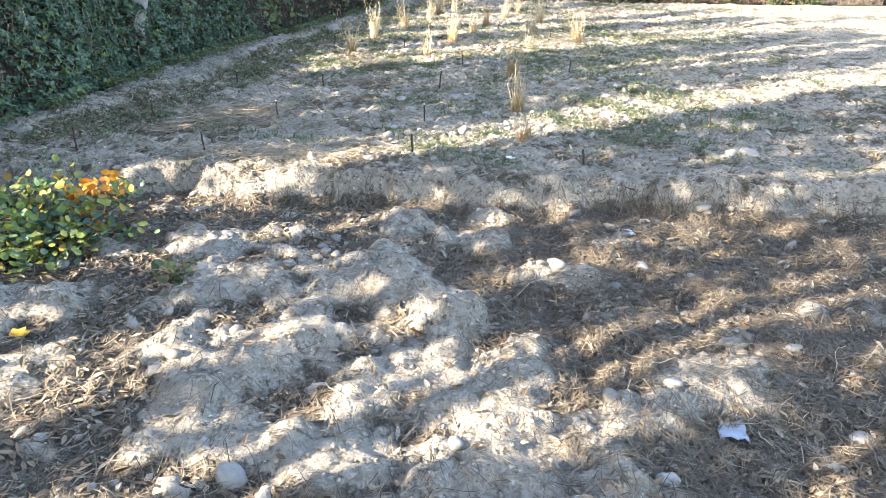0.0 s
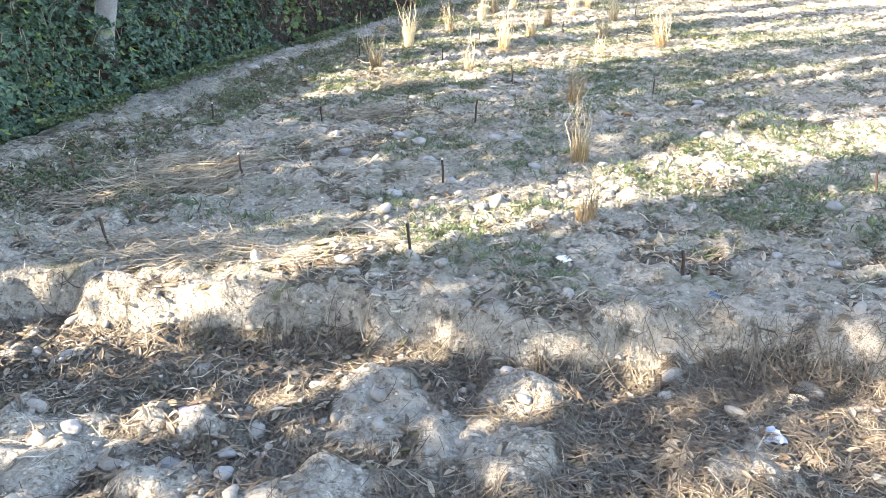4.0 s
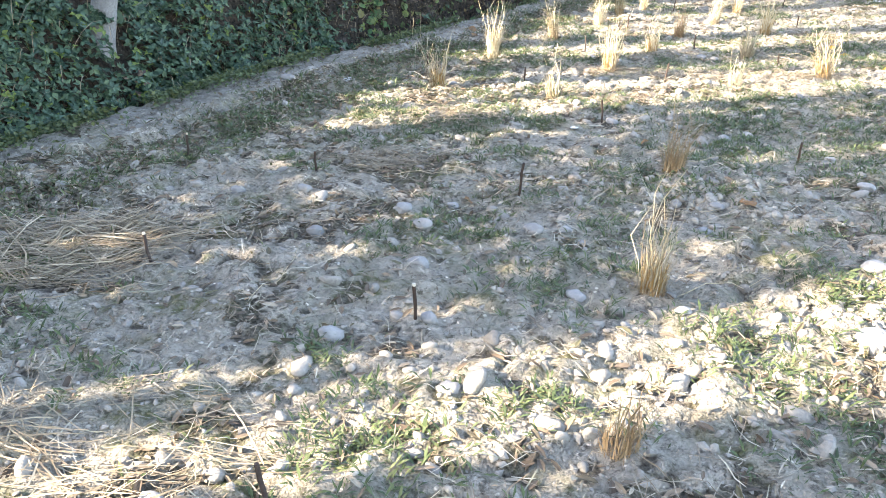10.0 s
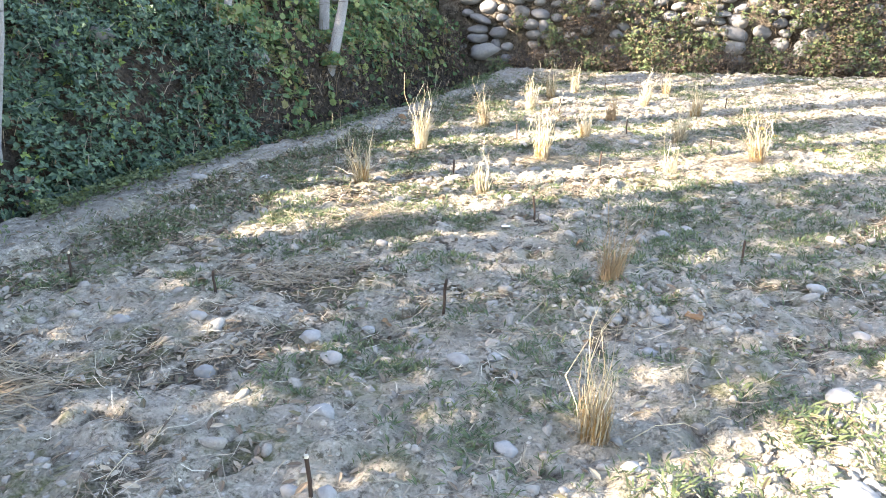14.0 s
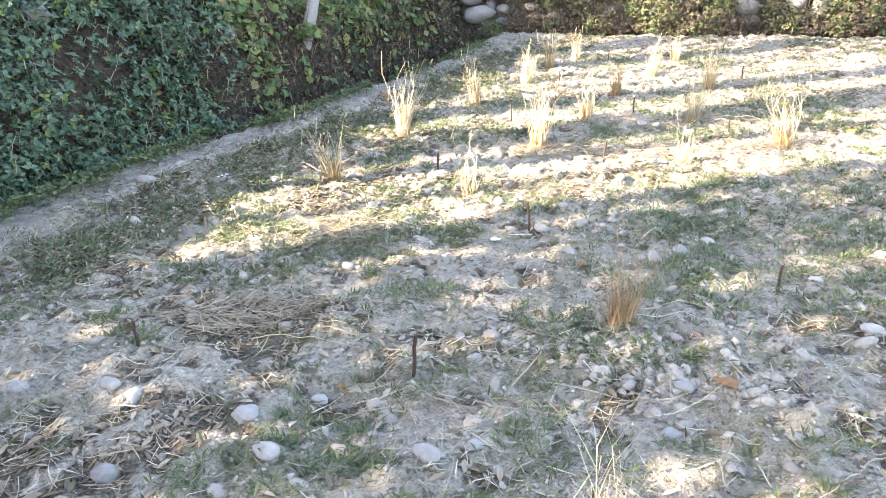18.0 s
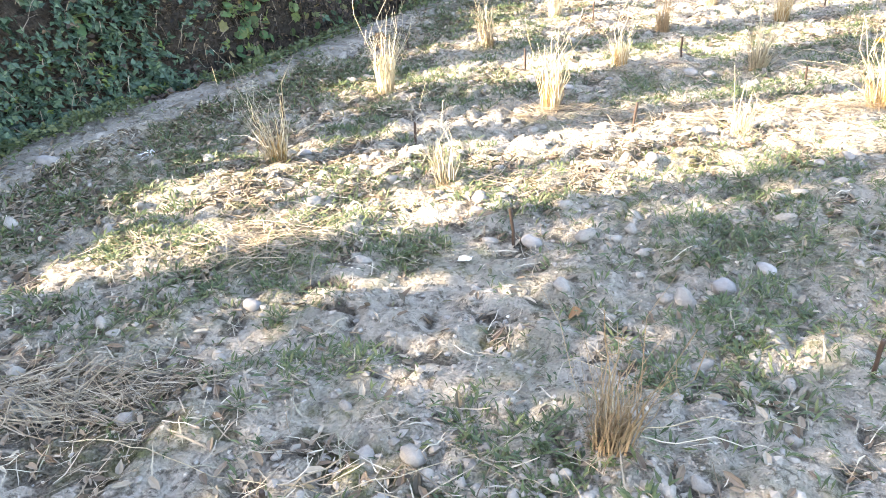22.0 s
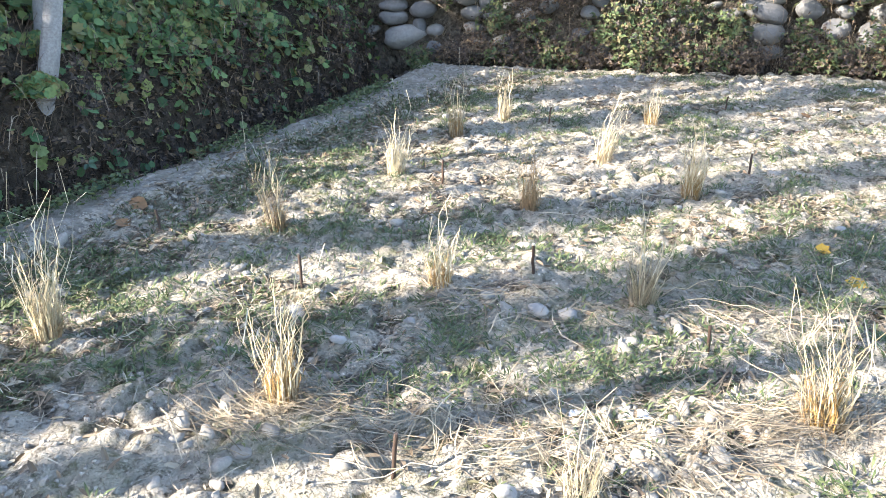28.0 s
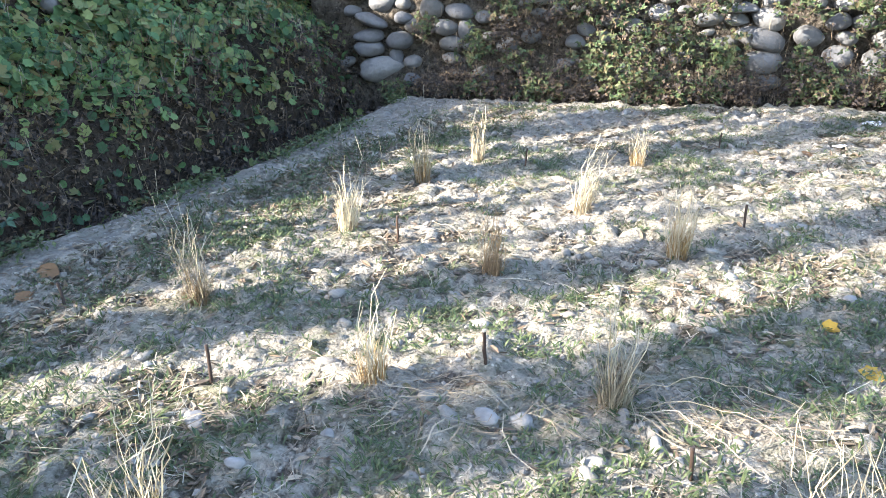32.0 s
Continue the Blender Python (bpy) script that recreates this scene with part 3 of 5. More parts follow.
WHITE, BROWN = (BLEACHED, BLEACHED), (BROWNED, BROWNED)
CLUMPS = [  # x, y, look, stalks, height, spread, lean, label
    (0.60, 5.74, (GREYED, GOLDEN), 95, 0.44, 0.20, (0.02, 0.0), "upright dry grass clump, rusty gold at its base"),
    (0.66, 4.68, BROWN, 55, 0.24, 0.30, (0.0, 0.05), "small browned grass tuft beside a sunlit strip"),
    (0.50, 7.09, (BROWNED, BROWNED), 90, 0.36, 0.30, (0.05, 0.0), "shaded brown grass clump on a small mound"),
    (-1.71, 8.80, (BLEACHED, GOLDEN), 80, 0.55, 0.28, (-0.08, 0.0), "tall golden grass clump with splayed pale tips"),
    (-1.64, 10.06, WHITE, 90, 0.60, 0.22, (0.03, 0.0), "sun-bleached white grass clump, standing tall"),
    (-0.65, 8.75, (BLEACHED, GREYED), 55, 0.50, 0.18, (-0.28, 0.0), "thin leaning grass clump with pale stalks"),
    (-0.44, 9.99, (BLEACHED, GOLDEN), 85, 0.56, 0.20, (0.0, 0.0), "golden grass clump ringed by fallen straw"),
    (-1.39, 11.51, (GREYED, BROWNED), 85, 0.56, 0.16, (-0.10, 0.0), "dark shaded grass clump tied at its middle"),
    (-1.10, 12.60, WHITE, 70, 0.50, 0.20, (0.08, 0.0), "sunlit white grass clump with forked tips"),
    (-1.06, 13.80, (GREYED, GOLDEN), 70, 0.56, 0.16, (0.0, 0.0), "pinkish dry grass clump near the path"),
    (-0.84, 14.50, (GREYED, GREYED), 60, 0.52, 0.10, (0.03, 0.0), "narrow grey-green grass clump near the wall"),
    (-0.20, 11.04, (BLEACHED, GOLDEN), 75, 0.34, 0.32, (0.03, 0.0), "low fluffy straw-coloured clump"),
    (-0.06, 12.28, BROWN, 70, 0.48, 0.10, (0.0, 0.0), "slim dark brown grass clump in shade"),
    (0.24, 13.35, (BLEACHED, GREYED), 65, 0.52, 0.22, (0.22, 0.1), "pale grass clump leaning over"),
    (0.46, 14.62, (BLEACHED, GOLDEN), 75, 0.45, 0.30, (0.05, 0.0), "yellow bushy dry grass clump near the wall"),
    (0.88, 12.74, (BLEACHED, GOLDEN), 75, 0.52, 0.22, (0.06, 0.0), "light brown grass clump with pale tips"),
    (0.74, 11.20, (GREYED, GREYED), 110, 0.42, 0.34, (0.06, 0.05), "wide grey dry grass clump with fallen stalks"),
    (1.43, 10.46, (GREYED, GOLDEN), 95, 0.55, 0.30, (-0.12, 0.02), "dull golden grass clump with loose leaning stalks"),
    (0.70, 9.85, WHITE, 40, 0.34, 0.30, (0.04, 0.0), "short bleached grass stubble amid straw"),
]
for i, (x, y, look_of, n, h, spread, lean, label) in enumerate(CLUMPS):
    clump("grass_clump", x, y, look_of, int(n * 1.3), h * 1.1, spread * 0.78, lean, 100 + i, label)


# ---- marker stakes ----
def stake(x, y, h, tilt, way, seed):
    rng = np.random.default_rng(seed)
    top = new("marker_stake")
    top.matrix_world = Matrix.Translation((x, y, rest(x, y) - 0.03)) @ Matrix.Rotation(radians(tilt), 4, Vector((math.cos(way), math.sin(way), 0)))
    tagged(top, "thin dark wooden stake driven into the soil", "stake", "marker stakes in rows")
    s = np.linspace(0, 1, 5)
    px, py = 0.002 * rng.normal(size=5), 0.002 * rng.normal(size=5)
    v, f = tube(np.stack([px, py, s * (h + 0.03)], 1), np.full(5, 0.0075), 7, 0.15, seed)
    part("rod", mesh_from("rod", v, f), STAKE, top)
    bm = bmesh.new()
    bmesh.ops.create_cone(bm, cap_ends=True, segments=8, radius1=0.0082, radius2=0.0065, depth=0.01)
    bmesh.ops.translate(bm, verts=bm.verts, vec=(px[-1], py[-1], h + 0.034))
    part("cut_end", bm, CUT if seed % 3 == 0 else STAKE, top)


STAKES = [(-0.22, 5.11), (-0.25, 6.55), (-1.48, 6.43), (-2.43, 6.42), (-0.14, 8.26), (-1.05, 9.26), (-1.56, 5.12), (-0.17, 4.05), (1.12, 4.06),
          (0.21, 11.27), (-0.87, 10.88), (-2.0, 11.22), (1.23, 13.21), (-0.71, 12.5), (1.07, 15.35), (-2.1, 9.47), (0.11, 9.74), (1.04, 10.84),
          (-0.38, 14.32), (-1.78, 3.98), (1.18, 7.7), (-2.64, 4.93), (-2.71, 3.8), (2.3, 5.3)]
for i, (x, y) in enumerate(STAKES):
    stake(x, y, 0.15 + 0.03 * math.sin(i * 2.1), 6 * math.sin(i * 1.7), i * 1.3, i)


# ---- trees of the bank ----
def limb(start, way, length, r, seed):
    rng = np.random.default_rng(seed)
    s = np.linspace(0, 1, 9)
    p = np.array(start) + np.outer(s * length, way) + np.cumsum(rng.normal(0, 0.012 * length, (9, 3)), 0) * [1, 1, 0.3]
    return p, r * (1 - 0.75 * s)


def tree(name, x, y, z, r, height, lean, label, crown_from, crown_r, leaves, seed, leaf=0.07, mat=None, flare=1.35):
    """Tapered trunk, limbs, and a crown of many separate leaves."""
    rng = np.random.default_rng(seed)
    top = new(name)
    top.location = (x, y, z)
    tagged(top, label, "tree", "trees along the bank")
    s = np.linspace(0, 1, 16)
    wob = np.cumsum(rng.normal(0, 0.003, (16, 2)), 0) * (height / 6)
    s = s**1.5
    up = s * (height + 0.35) - 0.6
    bow = 2.0 * (1 - np.exp(-np.maximum(0, up + 0.25) / 2.0))
    p = np.stack([lean[0] * bow + wob[:, 0], lean[1] * bow + wob[:, 1], up], 1)
    rad = r * (1 - 0.8 * s) * (1 + (flare - 1) * np.exp(-np.maximum(0, up + 0.25) / 0.25))
    v, f = tube(p, rad, 14, 0.08, seed)
    part("trunk", mesh_from("trunk", v, f), BARK, top)
    tips, weights = [], []
    for k in range(14):
        a = crown_from + (1 - crown_from) * (k + rng.uniform(0, 1)) / 14 * 0.93
        i = a * 15
        at = np.array([np.interp(i, range(16), p[:, j]) for j in range(3)])
        ang = k * 2.4 + rng.uniform(-0.5, 0.5)
        wide = crown_r * (1.15 - 0.7 * (a - crown_from) / max(0.01, 1 - crown_from))
        way = np.array([math.cos(ang), math.sin(ang), 0.9])
        q, qr = limb(at, way / np.linalg.norm(way), wide * 1.3, np.interp(i, range(16), rad) * 0.45, seed * 31 + k)
        lv, lf = tube(q, qr, 6)
        part("limb", mesh_from("limb", lv, lf), BARK, top)
        for j in range(2, 9):
            tips.append(q[j])
            weights.append(wide)
    tips = np.array(tips)
    pick = rng.integers(0, len(tips), leaves)
    pos = tips[pick] + rng.normal(0, 1, (leaves, 3)) * (np.array(weights)[pick] * 0.2)[:, None]
    lv = [(0, -0.5, 0), (0.42, 0, 0.06), (0, 0.6, 0), (-0.42, 0, 0.06)]
    me = stamp("crown", lv, [[0, 1, 2, 3]], turns(rng.uniform(0, 6.3, leaves), rng.uniform(0, 1.5, leaves), rng.uniform(0, 6.3, leaves)), leaf * rng.uniform(0.6, 1.3, leaves), pos)
    part("crown", me, mat or CROWN, top)
    return top


TREES = [(-4.02, 7.32, 0.092, 8.5, (0.42, 0.03), "pale grey poplar trunk rising from the ivy bank"),
         (-3.60, 11.99, 0.066, 8.0, (0.26, 0.29), "slender pale trunk leaning over the ditch"),
         (-3.80, 12.28, 0.072, 8.0, (-0.01, 0.30), "straight pale trunk beside a leaning one"),
         (-4.15, 10.66, 0.045, 6.0, (0.1, 0.2), "thin young trunk high on the bank")]
for i, (x, y, r, h, lean, label) in enumerate(TREES):
    tree("poplar_tree", x, y, rest(x, y), r, h, lean, label, 0.45, 1.0, 1500, 50 + i)

# ---- an unseen row of poplars, added behind the bank to throw strips of shade over the field ----
ROW_P = -6.0          # how far back along the light the row stands
ACROSS = (-SUN_TO[1], SUN_TO[0])


def shade_tree(s0, s1, low, high, cover, seed, label, opening=-0.8, deep=0.5):
    """A narrow unseen poplar that screens the sun: trunk, upright limbs and leaves that fill its width from s0 to s1
    across the light.
    """
    rng = np.random.default_rng(seed)
    mid, wide = (s0 + s1) / 2, (s1 - s0) / 2
    bx, by = SUN_TO[0] * ROW_P + ACROSS[0] * mid, SUN_TO[1] * ROW_P + ACROSS[1] * mid
    bz = rest(bx, by)
    top = new("unseen_screen_poplar")
    top.location = (bx, by, bz)
    tagged(top, label, "tree", "poplar row behind the bank")
    s = np.linspace(0, 1, 12)
    p = np.stack([0.04 * rng.normal(size=12), 0.04 * rng.normal(size=12), s * (high - bz) - 0.2], 1)
    v, f = tube(p, 0.11 * (1 - 0.8 * s), 10, 0.08, seed)
    part("trunk", mesh_from("trunk", v, f), BARK, top)
    for k in range(10):
        h = (low - bz) + (high - low) * (k + 0.3) / 11
        w = wide * rng.uniform(0.4, 0.8) * (1 if k % 2 else -1)
        q = np.array([[ACROSS[0] * w * a, ACROSS[1] * w * a, h + 1.6 * a**1.4] for a in np.linspace(0, 1, 7)])
        lv, lf = tube(q, 0.035 * (1 - 0.7 * np.linspace(0, 1, 7)), 5)
        part("limb", mesh_from("limb", lv, lf), BARK, top)
    n = int(cover * 2 * wide * (high - low) / 0.016)
    a = rng.uniform(-1, 1, n)
    z = rng.uniform(low, high, n)
    a = a * wide * (1 + 0.10 * vnoise(z, 0 * z, 0.5, seed)) - 0.06 * wide * vnoise(z, 0 * z, 0.9, seed + 3)
    keep = vnoise(a + 40 * seed, z * 0.6, 0.42, seed + 5) > np.where(z < 4.7, opening, -0.85)
    a, z = a[keep], z[keep]
    d = rng.normal(0, deep / 2, len(a))
    pos = np.stack([ACROSS[0] * a + SUN_TO[0] * d, ACROSS[1] * a + SUN_TO[1] * d, z - bz], 1)
    lv = [(0, -0.5, 0), (0.4, 0, 0.06), (0, 0.6, 0), (-0.4, 0, 0.06)]
    m = len(a)
    me = stamp("crown", lv, [[0, 1, 2, 3]], turns(rng.uniform(0, 6.3, m), rng.uniform(0.3, 1.5, m), rng.uniform(0, 6.3, m)), np.minimum(0.19, 0.6 * wide + 0.05) * rng.uniform(0.7, 1.2, m), pos)
    part("crown", me, CROWN, top)


SHADE = [  # across from, to, lowest and highest leaves, leaf cover, how open the crown is (-1 closed)
    (-3.2, -0.9, 2.0, 9.5, 4.2, -0.72), (-0.88, 0.48, 2.0, 9.5, 4.2, -0.62), (0.48, 0.86, 4.8, 9.5, 3.8, -0.8), (0.86, 1.5, 2.0, 9.0, 3.8, 0.02), (1.55, 2.58, 1.6, 9.0, 3.8, 0.08), (2.9, 3.42, 3.0, 9.5, 6.0, -0.75),
    (4.08, 4.16, 3.0, 9.5, 6.0, -0.9), (4.28, 5.16, 2.6, 9.5, 6.0, -0.85), (5.13, 5.3, 2.6, 5.15, 6.0, -0.9), (4.13, 4.3, 3.0, 4.55, 6.0, -0.9), (5.28, 5.68, 2.6, 9.5, 6.0, -0.85), (5.67, 5.83, 2.6, 5.7, 6.0, -0.9), (5.82, 6.6, 2.6, 9.5, 6.0, -0.85), (6.6, 6.73, 5.2, 9.5, 6.0, -0.9), (6.74, 7.03, 2.6, 9.5, 6.0, -0.85)]
SHADE += [
    (7.46, 7.52, 2.6, 6.2, 4.0, -0.8), (8.1, 8.16, 2.6, 6.2, 4.0, -0.8), (8.36, 8.98, 5.3, 9.5, 6.0, -0.8), (8.36, 8.5, 2.6, 5.4, 6.0, -0.8), (9.56, 10.03, 2.6, 9.5, 6.0, -0.8), (10.3, 10.36, 2.6, 9.5, 4.0, -0.6), (10.84, 11.0, 2.6, 9.5, 6.0, -0.8),
    (11.56, 12.0, 2.6, 9.5, 6.0, -0.8), (12.25, 12.32, 2.6, 9.5, 4.0, -0.6), (12.72, 13.3, 2.6, 9.5, 6.0, -0.7), (13.5, 13.7, 2.6, 9.5, 4.0, -0.7), (14.0, 15.5, 2.6, 9.5, 3.5, -0.4),
    (2.3, 2.93, 3.95, 9.5, 4.5, -0.8), (3.72, 4.1, 2.6, 4.15, 3.0, 0.0), (-6.8, -3.3, 2.0, 9.5, 2.2, -0.4), (-10.5, -7.0, 2.0, 9.5, 2.2, -0.4)]
for i, (s0, s1, low, high, cover, opening) in enumerate(SHADE):
    shade_tree(s0, s1, low, high, cover, 300 + i, "unseen slim yellow-green poplar behind the bank, added to shade the field", opening)


# ---- what lies loose on the ground ----
def spread(n, seed, x0=-3.9, x1=4.2, y0=-0.2, y1=16.9, near=0.6):
    """Random places on the open ground, thicker along the walk."""
    rng = np.random.default_rng(seed)
    m = int(n * 2.2)
    x, y = rng.uniform(x0, x1, m), rng.uniform(y0, y1, m)
    side = np.interp(y, OUTER_Y, OUTER_X)
    keep = ((x > side - 0.1) | ((x > side - 0.7) & (rng.uniform(0, 1, m) < 0.06))) & (rng.uniform(0, 1, m) < 1 - near * sstep(1.4, 4.0, x - 0.2))
    return x[keep][:n], y[keep][:n], rng


def below_step(x, y):
    return sstep(0.1, -0.15, y - step_y(x))


def place(x, y, lift=0.0):
    return np.stack([x, y, land(x, y) + lift], 1)


def litter(name, x, y, rng, length, width, mat, label, category, flat=0.25, way=None, bend=0.15, lift=0.004, pile=1.0):
    """Straw, stalks and twigs: bent thin strips, one mesh."""
    n = len(x)
    s = np.linspace(-0.5, 0.5, 4)
    tv = []
    for i, a in enumerate(s):
        w = 0.5 * (1 - 0.5 * abs(a) * 2)
        tv += [(a, -w, 0.0), (a, w, 0.0)]
    tv = np.array(tv)
    tf = [[2 * i, 2 * i + 1, 2 * i + 3, 2 * i + 2] for i in range(3)]
    rz = rng.uniform(0, 2 * np.pi, n) if way is None else way
    L, W = length * rng.uniform(0.4, 1.3, n) ** 1.3, width * rng.uniform(0.6, 1.3, n)
    rot = turns(rz, rng.normal(0, flat, n), rz + rng.normal(0, 0.3, n))
    base = tv[None] * np.stack([L, W, np.ones(n)], 1)[:, None, :]
    u = tv[None, :, 0] * np.ones((n, 1))
    base[:, :, 1] += (rng.normal(0, bend, n) * L)[:, None] * (u**2 - 0.1)
    base[:, :, 2] += (rng.uniform(-0.2, 1.0, n) * bend * L * 0.6)[:, None] * (0.25 - u**2)
    v = np.einsum("nij,nkj->nki", rot, base) + place(x, y)[:, None, :]
    vx, vy = v[:, :, 0], v[:, :, 1]
    floor_z = land(vx, vy) + lift + rng.uniform(0, 0.02, n)[:, None] * pile
    v[:, :, 2] = np.maximum(v[:, :, 2] + lift, floor_z)
    f = np.array(tf)[None] + (np.arange(n) * len(tv))[:, None, None]
    me = mesh_from(name, v.reshape(-1, 3), f.reshape(-1, 4), False)
    return tagged(part(name, me, mat), label, category, kind="stuff")


# scattered straw over the field
x, y, rng = spread(62000, 401)
dens = 0.07 + 0.3 * sstep(-0.1, 0.5, vnoise(x, y, 0.7, 31)) + 0.6 * strewn(x, y) * (1 - below_step(x, y)) - 0.1 * below_step(x, y)
k = rng.uniform(0, 1, len(x)) < dens
litter("scattered_straw", x[k], y[k], rng, 0.11, 0.004, STRAW, "pale broken straw scattered over the soil", "straw")
x, y, rng = spread(60000, 402)
dens = 0.05 + 0.65 * strewn(x, y)
k = rng.uniform(0, 1, len(x)) < dens
litter("dry_stalks", x[k], y[k], rng, 0.11, 0.0036, TWIG, "thin brown dry stalks lying about", "twigs", 0.2, None, 0.2)
# dry grass mats in the dips of the lower plot, their colours darkened for shade
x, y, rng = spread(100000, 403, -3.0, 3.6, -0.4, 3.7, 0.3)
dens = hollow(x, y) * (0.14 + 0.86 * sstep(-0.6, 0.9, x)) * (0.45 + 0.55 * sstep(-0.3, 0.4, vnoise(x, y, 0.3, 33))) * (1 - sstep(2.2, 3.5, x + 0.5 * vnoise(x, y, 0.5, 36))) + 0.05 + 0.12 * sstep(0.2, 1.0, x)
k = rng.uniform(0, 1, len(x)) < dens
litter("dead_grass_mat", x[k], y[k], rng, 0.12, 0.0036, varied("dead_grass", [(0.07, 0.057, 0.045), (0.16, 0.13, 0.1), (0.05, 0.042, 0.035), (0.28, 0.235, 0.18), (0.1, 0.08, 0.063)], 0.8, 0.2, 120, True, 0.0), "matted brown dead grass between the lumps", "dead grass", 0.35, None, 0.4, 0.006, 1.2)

# heaps of cut straw: x, y, half-length, half-width, turn, stalks
HEAPS = [(-2.05, 5.05, 0.62, 0.36, 0.5, 800), (-1.3, 3.98, 0.7, 0.2, 0.15, 420), (-1.12, 6.88, 0.45, 0.12, 0.35, 220), (-1.34, 7.85, 0.42, 0.2, 0.3, 110), (0.45, 10.02, 0.62, 0.24, 0.15, 260),
         (-0.42, 9.9, 0.36, 0.2, 0.1, 170), (1.05, 9.9, 0.45, 0.25, -0.3, 170), (1.08, 11.12, 0.42, 0.16, -0.25, 90), (-1.2, 7.93, 0.25, 0.16, 0.4, 120), (-0.2, 10.88, 0.5, 0.14, 0.2, 120),
         (0.0, 8.9, 0.5, 0.2, 0.3, 70), (0.1, 6.62, 0.5, 0.2, 0.25, 80), (1.3, 10.4, 0.3, 0.2, 0.6, 150)]
for i, (hx, hy, la, lb, turn, n) in enumerate(HEAPS):
    r = np.random.default_rng(450 + i)
    pick, aim = r.integers(0, 16, n), r.normal(0, 0.55, 16)
    knots = r.normal(0, 0.6, (16, 2))[pick] + r.normal(0, 0.25, (n, 2))
    a, b = knots[:, 0] * la, knots[:, 1] * lb
    x, y = hx + a * np.cos(turn) - b * np.sin(turn), hy + a * np.sin(turn) + b * np.cos(turn)
    ob = litter("straw_heap", x, y, r, 0.4 if n > 700 else 0.27, 0.006 if n > 700 else 0.0045, HEAP, "flattened heap of cut pale straw on the soil", "straw heap", 0.2, turn + aim[pick] + np.where(r.uniform(0, 1, n) < 0.3, r.normal(0, 1.2, n), r.normal(0, 0.25, n)), 0.2, 0.008, 2.2)
    ob["group"] = "straw heaps"

# fallen leaves
LEAF = [(0, -0.5, 0), (0.15, -0.15, 0.07), (0.13, 0.25, 0.09), (0, 0.5, 0.04), (-0.13, 0.25, 0.11), (-0.15, -0.15, 0.1)]
LEAF_F = [[0, 1, 2, 3], [0, 3, 4, 5]]
x, y, rng = spread(150000, 404)
dens = 0.06 + 0.7 * strewn(x, y) * (0.5 + 0.5 * sstep(-0.3, 0.3, vnoise(x, y, 0.6, 35))) + 0.5 * sstep(0.9, 0.3, x - np.interp(y, OUTER_Y, OUTER_X)) * sstep(-0.02, 0.1, x - np.interp(y, OUTER_Y, OUTER_X))
k = rng.uniform(0, 1, len(x)) < dens
x, y, n = x[k], y[k], int(k.sum())
me = stamp("fallen_leaves", LEAF, LEAF_F, turns(rng.uniform(0, 6.3, n), rng.normal(0, 0.5, n), rng.uniform(0, 6.3, n)), 0.056 * rng.uniform(0.35, 1.35, n), place(x, y, 0.008))
tagged(part("fallen_leaves", me, DEAD_LEAF), "curled grey-brown fallen leaves on the ground", "fallen leaves", kind="stuff")

# low green weeds, in patches
GREENS = [(0.76, 8.62, 0.5), (1.62, 8.0, 0.5), (-0.41, 5.96, 0.14), (-0.69, 5.76, 0.14), (-0.7, 8.95, 0.25), (0.96, 9.16, 0.45), (-1.05, 8.29, 0.25), (-0.24, 8.7, 0.3), (0.93, 10.72, 0.3), (1.58, 12.18, 0.5),
          (0.75, 10.6, 0.3), (0.96, 10.95, 0.25), (1.88, 5.32, 0.3), (3.0, 10.9, 0.6), (-2.6, 7.3, 0.3), (-0.08, 4.37, 0.25), (0.72, 7.73, 0.4), (-0.96, 8.16, 0.2), (0.33, 6.34, 0.16), (1.53, 11.46, 0.4),
          (-2.04, 12.99, 0.35), (-1.35, 12.38, 0.3), (-0.6, 10.75, 0.2), (1.04, 5.36, 0.25), (2.2, 9.2, 0.6)]
GREENS += [(-1.3, 10.5, 0.3), (-0.9, 10.3, 0.25), (0.1, 10.6, 0.3), (-1.7, 10.6, 0.3), (0.0, 10.3, 0.25), (-0.2, 11.7, 0.3), (-1.0, 11.6, 0.35), (0.5, 12.0, 0.3), (-1.6, 12.3, 0.3), (1.5, 5.0, 0.3), (0.4, 4.1, 0.2)]
x, y, rng = spread(110000, 405, -3.2, 4.2, 3.4, 16.8, 0.5)
dens = 0.62 * sstep(0.05, 0.45, 0.6 * vnoise(x, y, 0.8, 37) + 0.7 * vnoise(x, y, 0.3, 38) + 0.35 * vnoise(x, y, 0.12, 44)) * sstep(3.9, 5.0, y) * (1 - 0.3 * sstep(10, 12, y))
for px, py, r in GREENS:
    dens = np.maximum(dens, 0.7 * np.exp(-((x - px) ** 2 + (y - py) ** 2) / r**2))
dens = dens + 0.4 * sstep(0.55, 0.1, np.abs(x - np.interp(y, OUTER_Y, OUTER_X) - 0.42)) * sstep(-0.3, 0.4, vnoise(x, y, 0.5, 39) + 0.2)
dens = dens * (0.35 + 0.65 * sstep(-0.2, 0.2, vnoise(x, y, 0.16, 41)))
k = rng.uniform(0, 1, len(x)) < dens
x, y, n = x[k], y[k], int(k.sum())
BLADE = [(-0.06, 0, 0), (0.06, 0, 0), (0.075, 0.45, 0.36), (-0.075, 0.45, 0.36), (0.015, 1.0, 0.5), (-0.015, 1.0, 0.5)]
each = 7
x, y = np.repeat(x, each), np.repeat(y, each)
n = len(x)
a = rng.uniform(0, 6.3, n)
r = 0.026 * np.sqrt(rng.uniform(0, 1, n)) * np.repeat(rng.uniform(0.5, 2.2, n // each), each)
x, y = x + r * np.cos(a), y + r * np.sin(a)
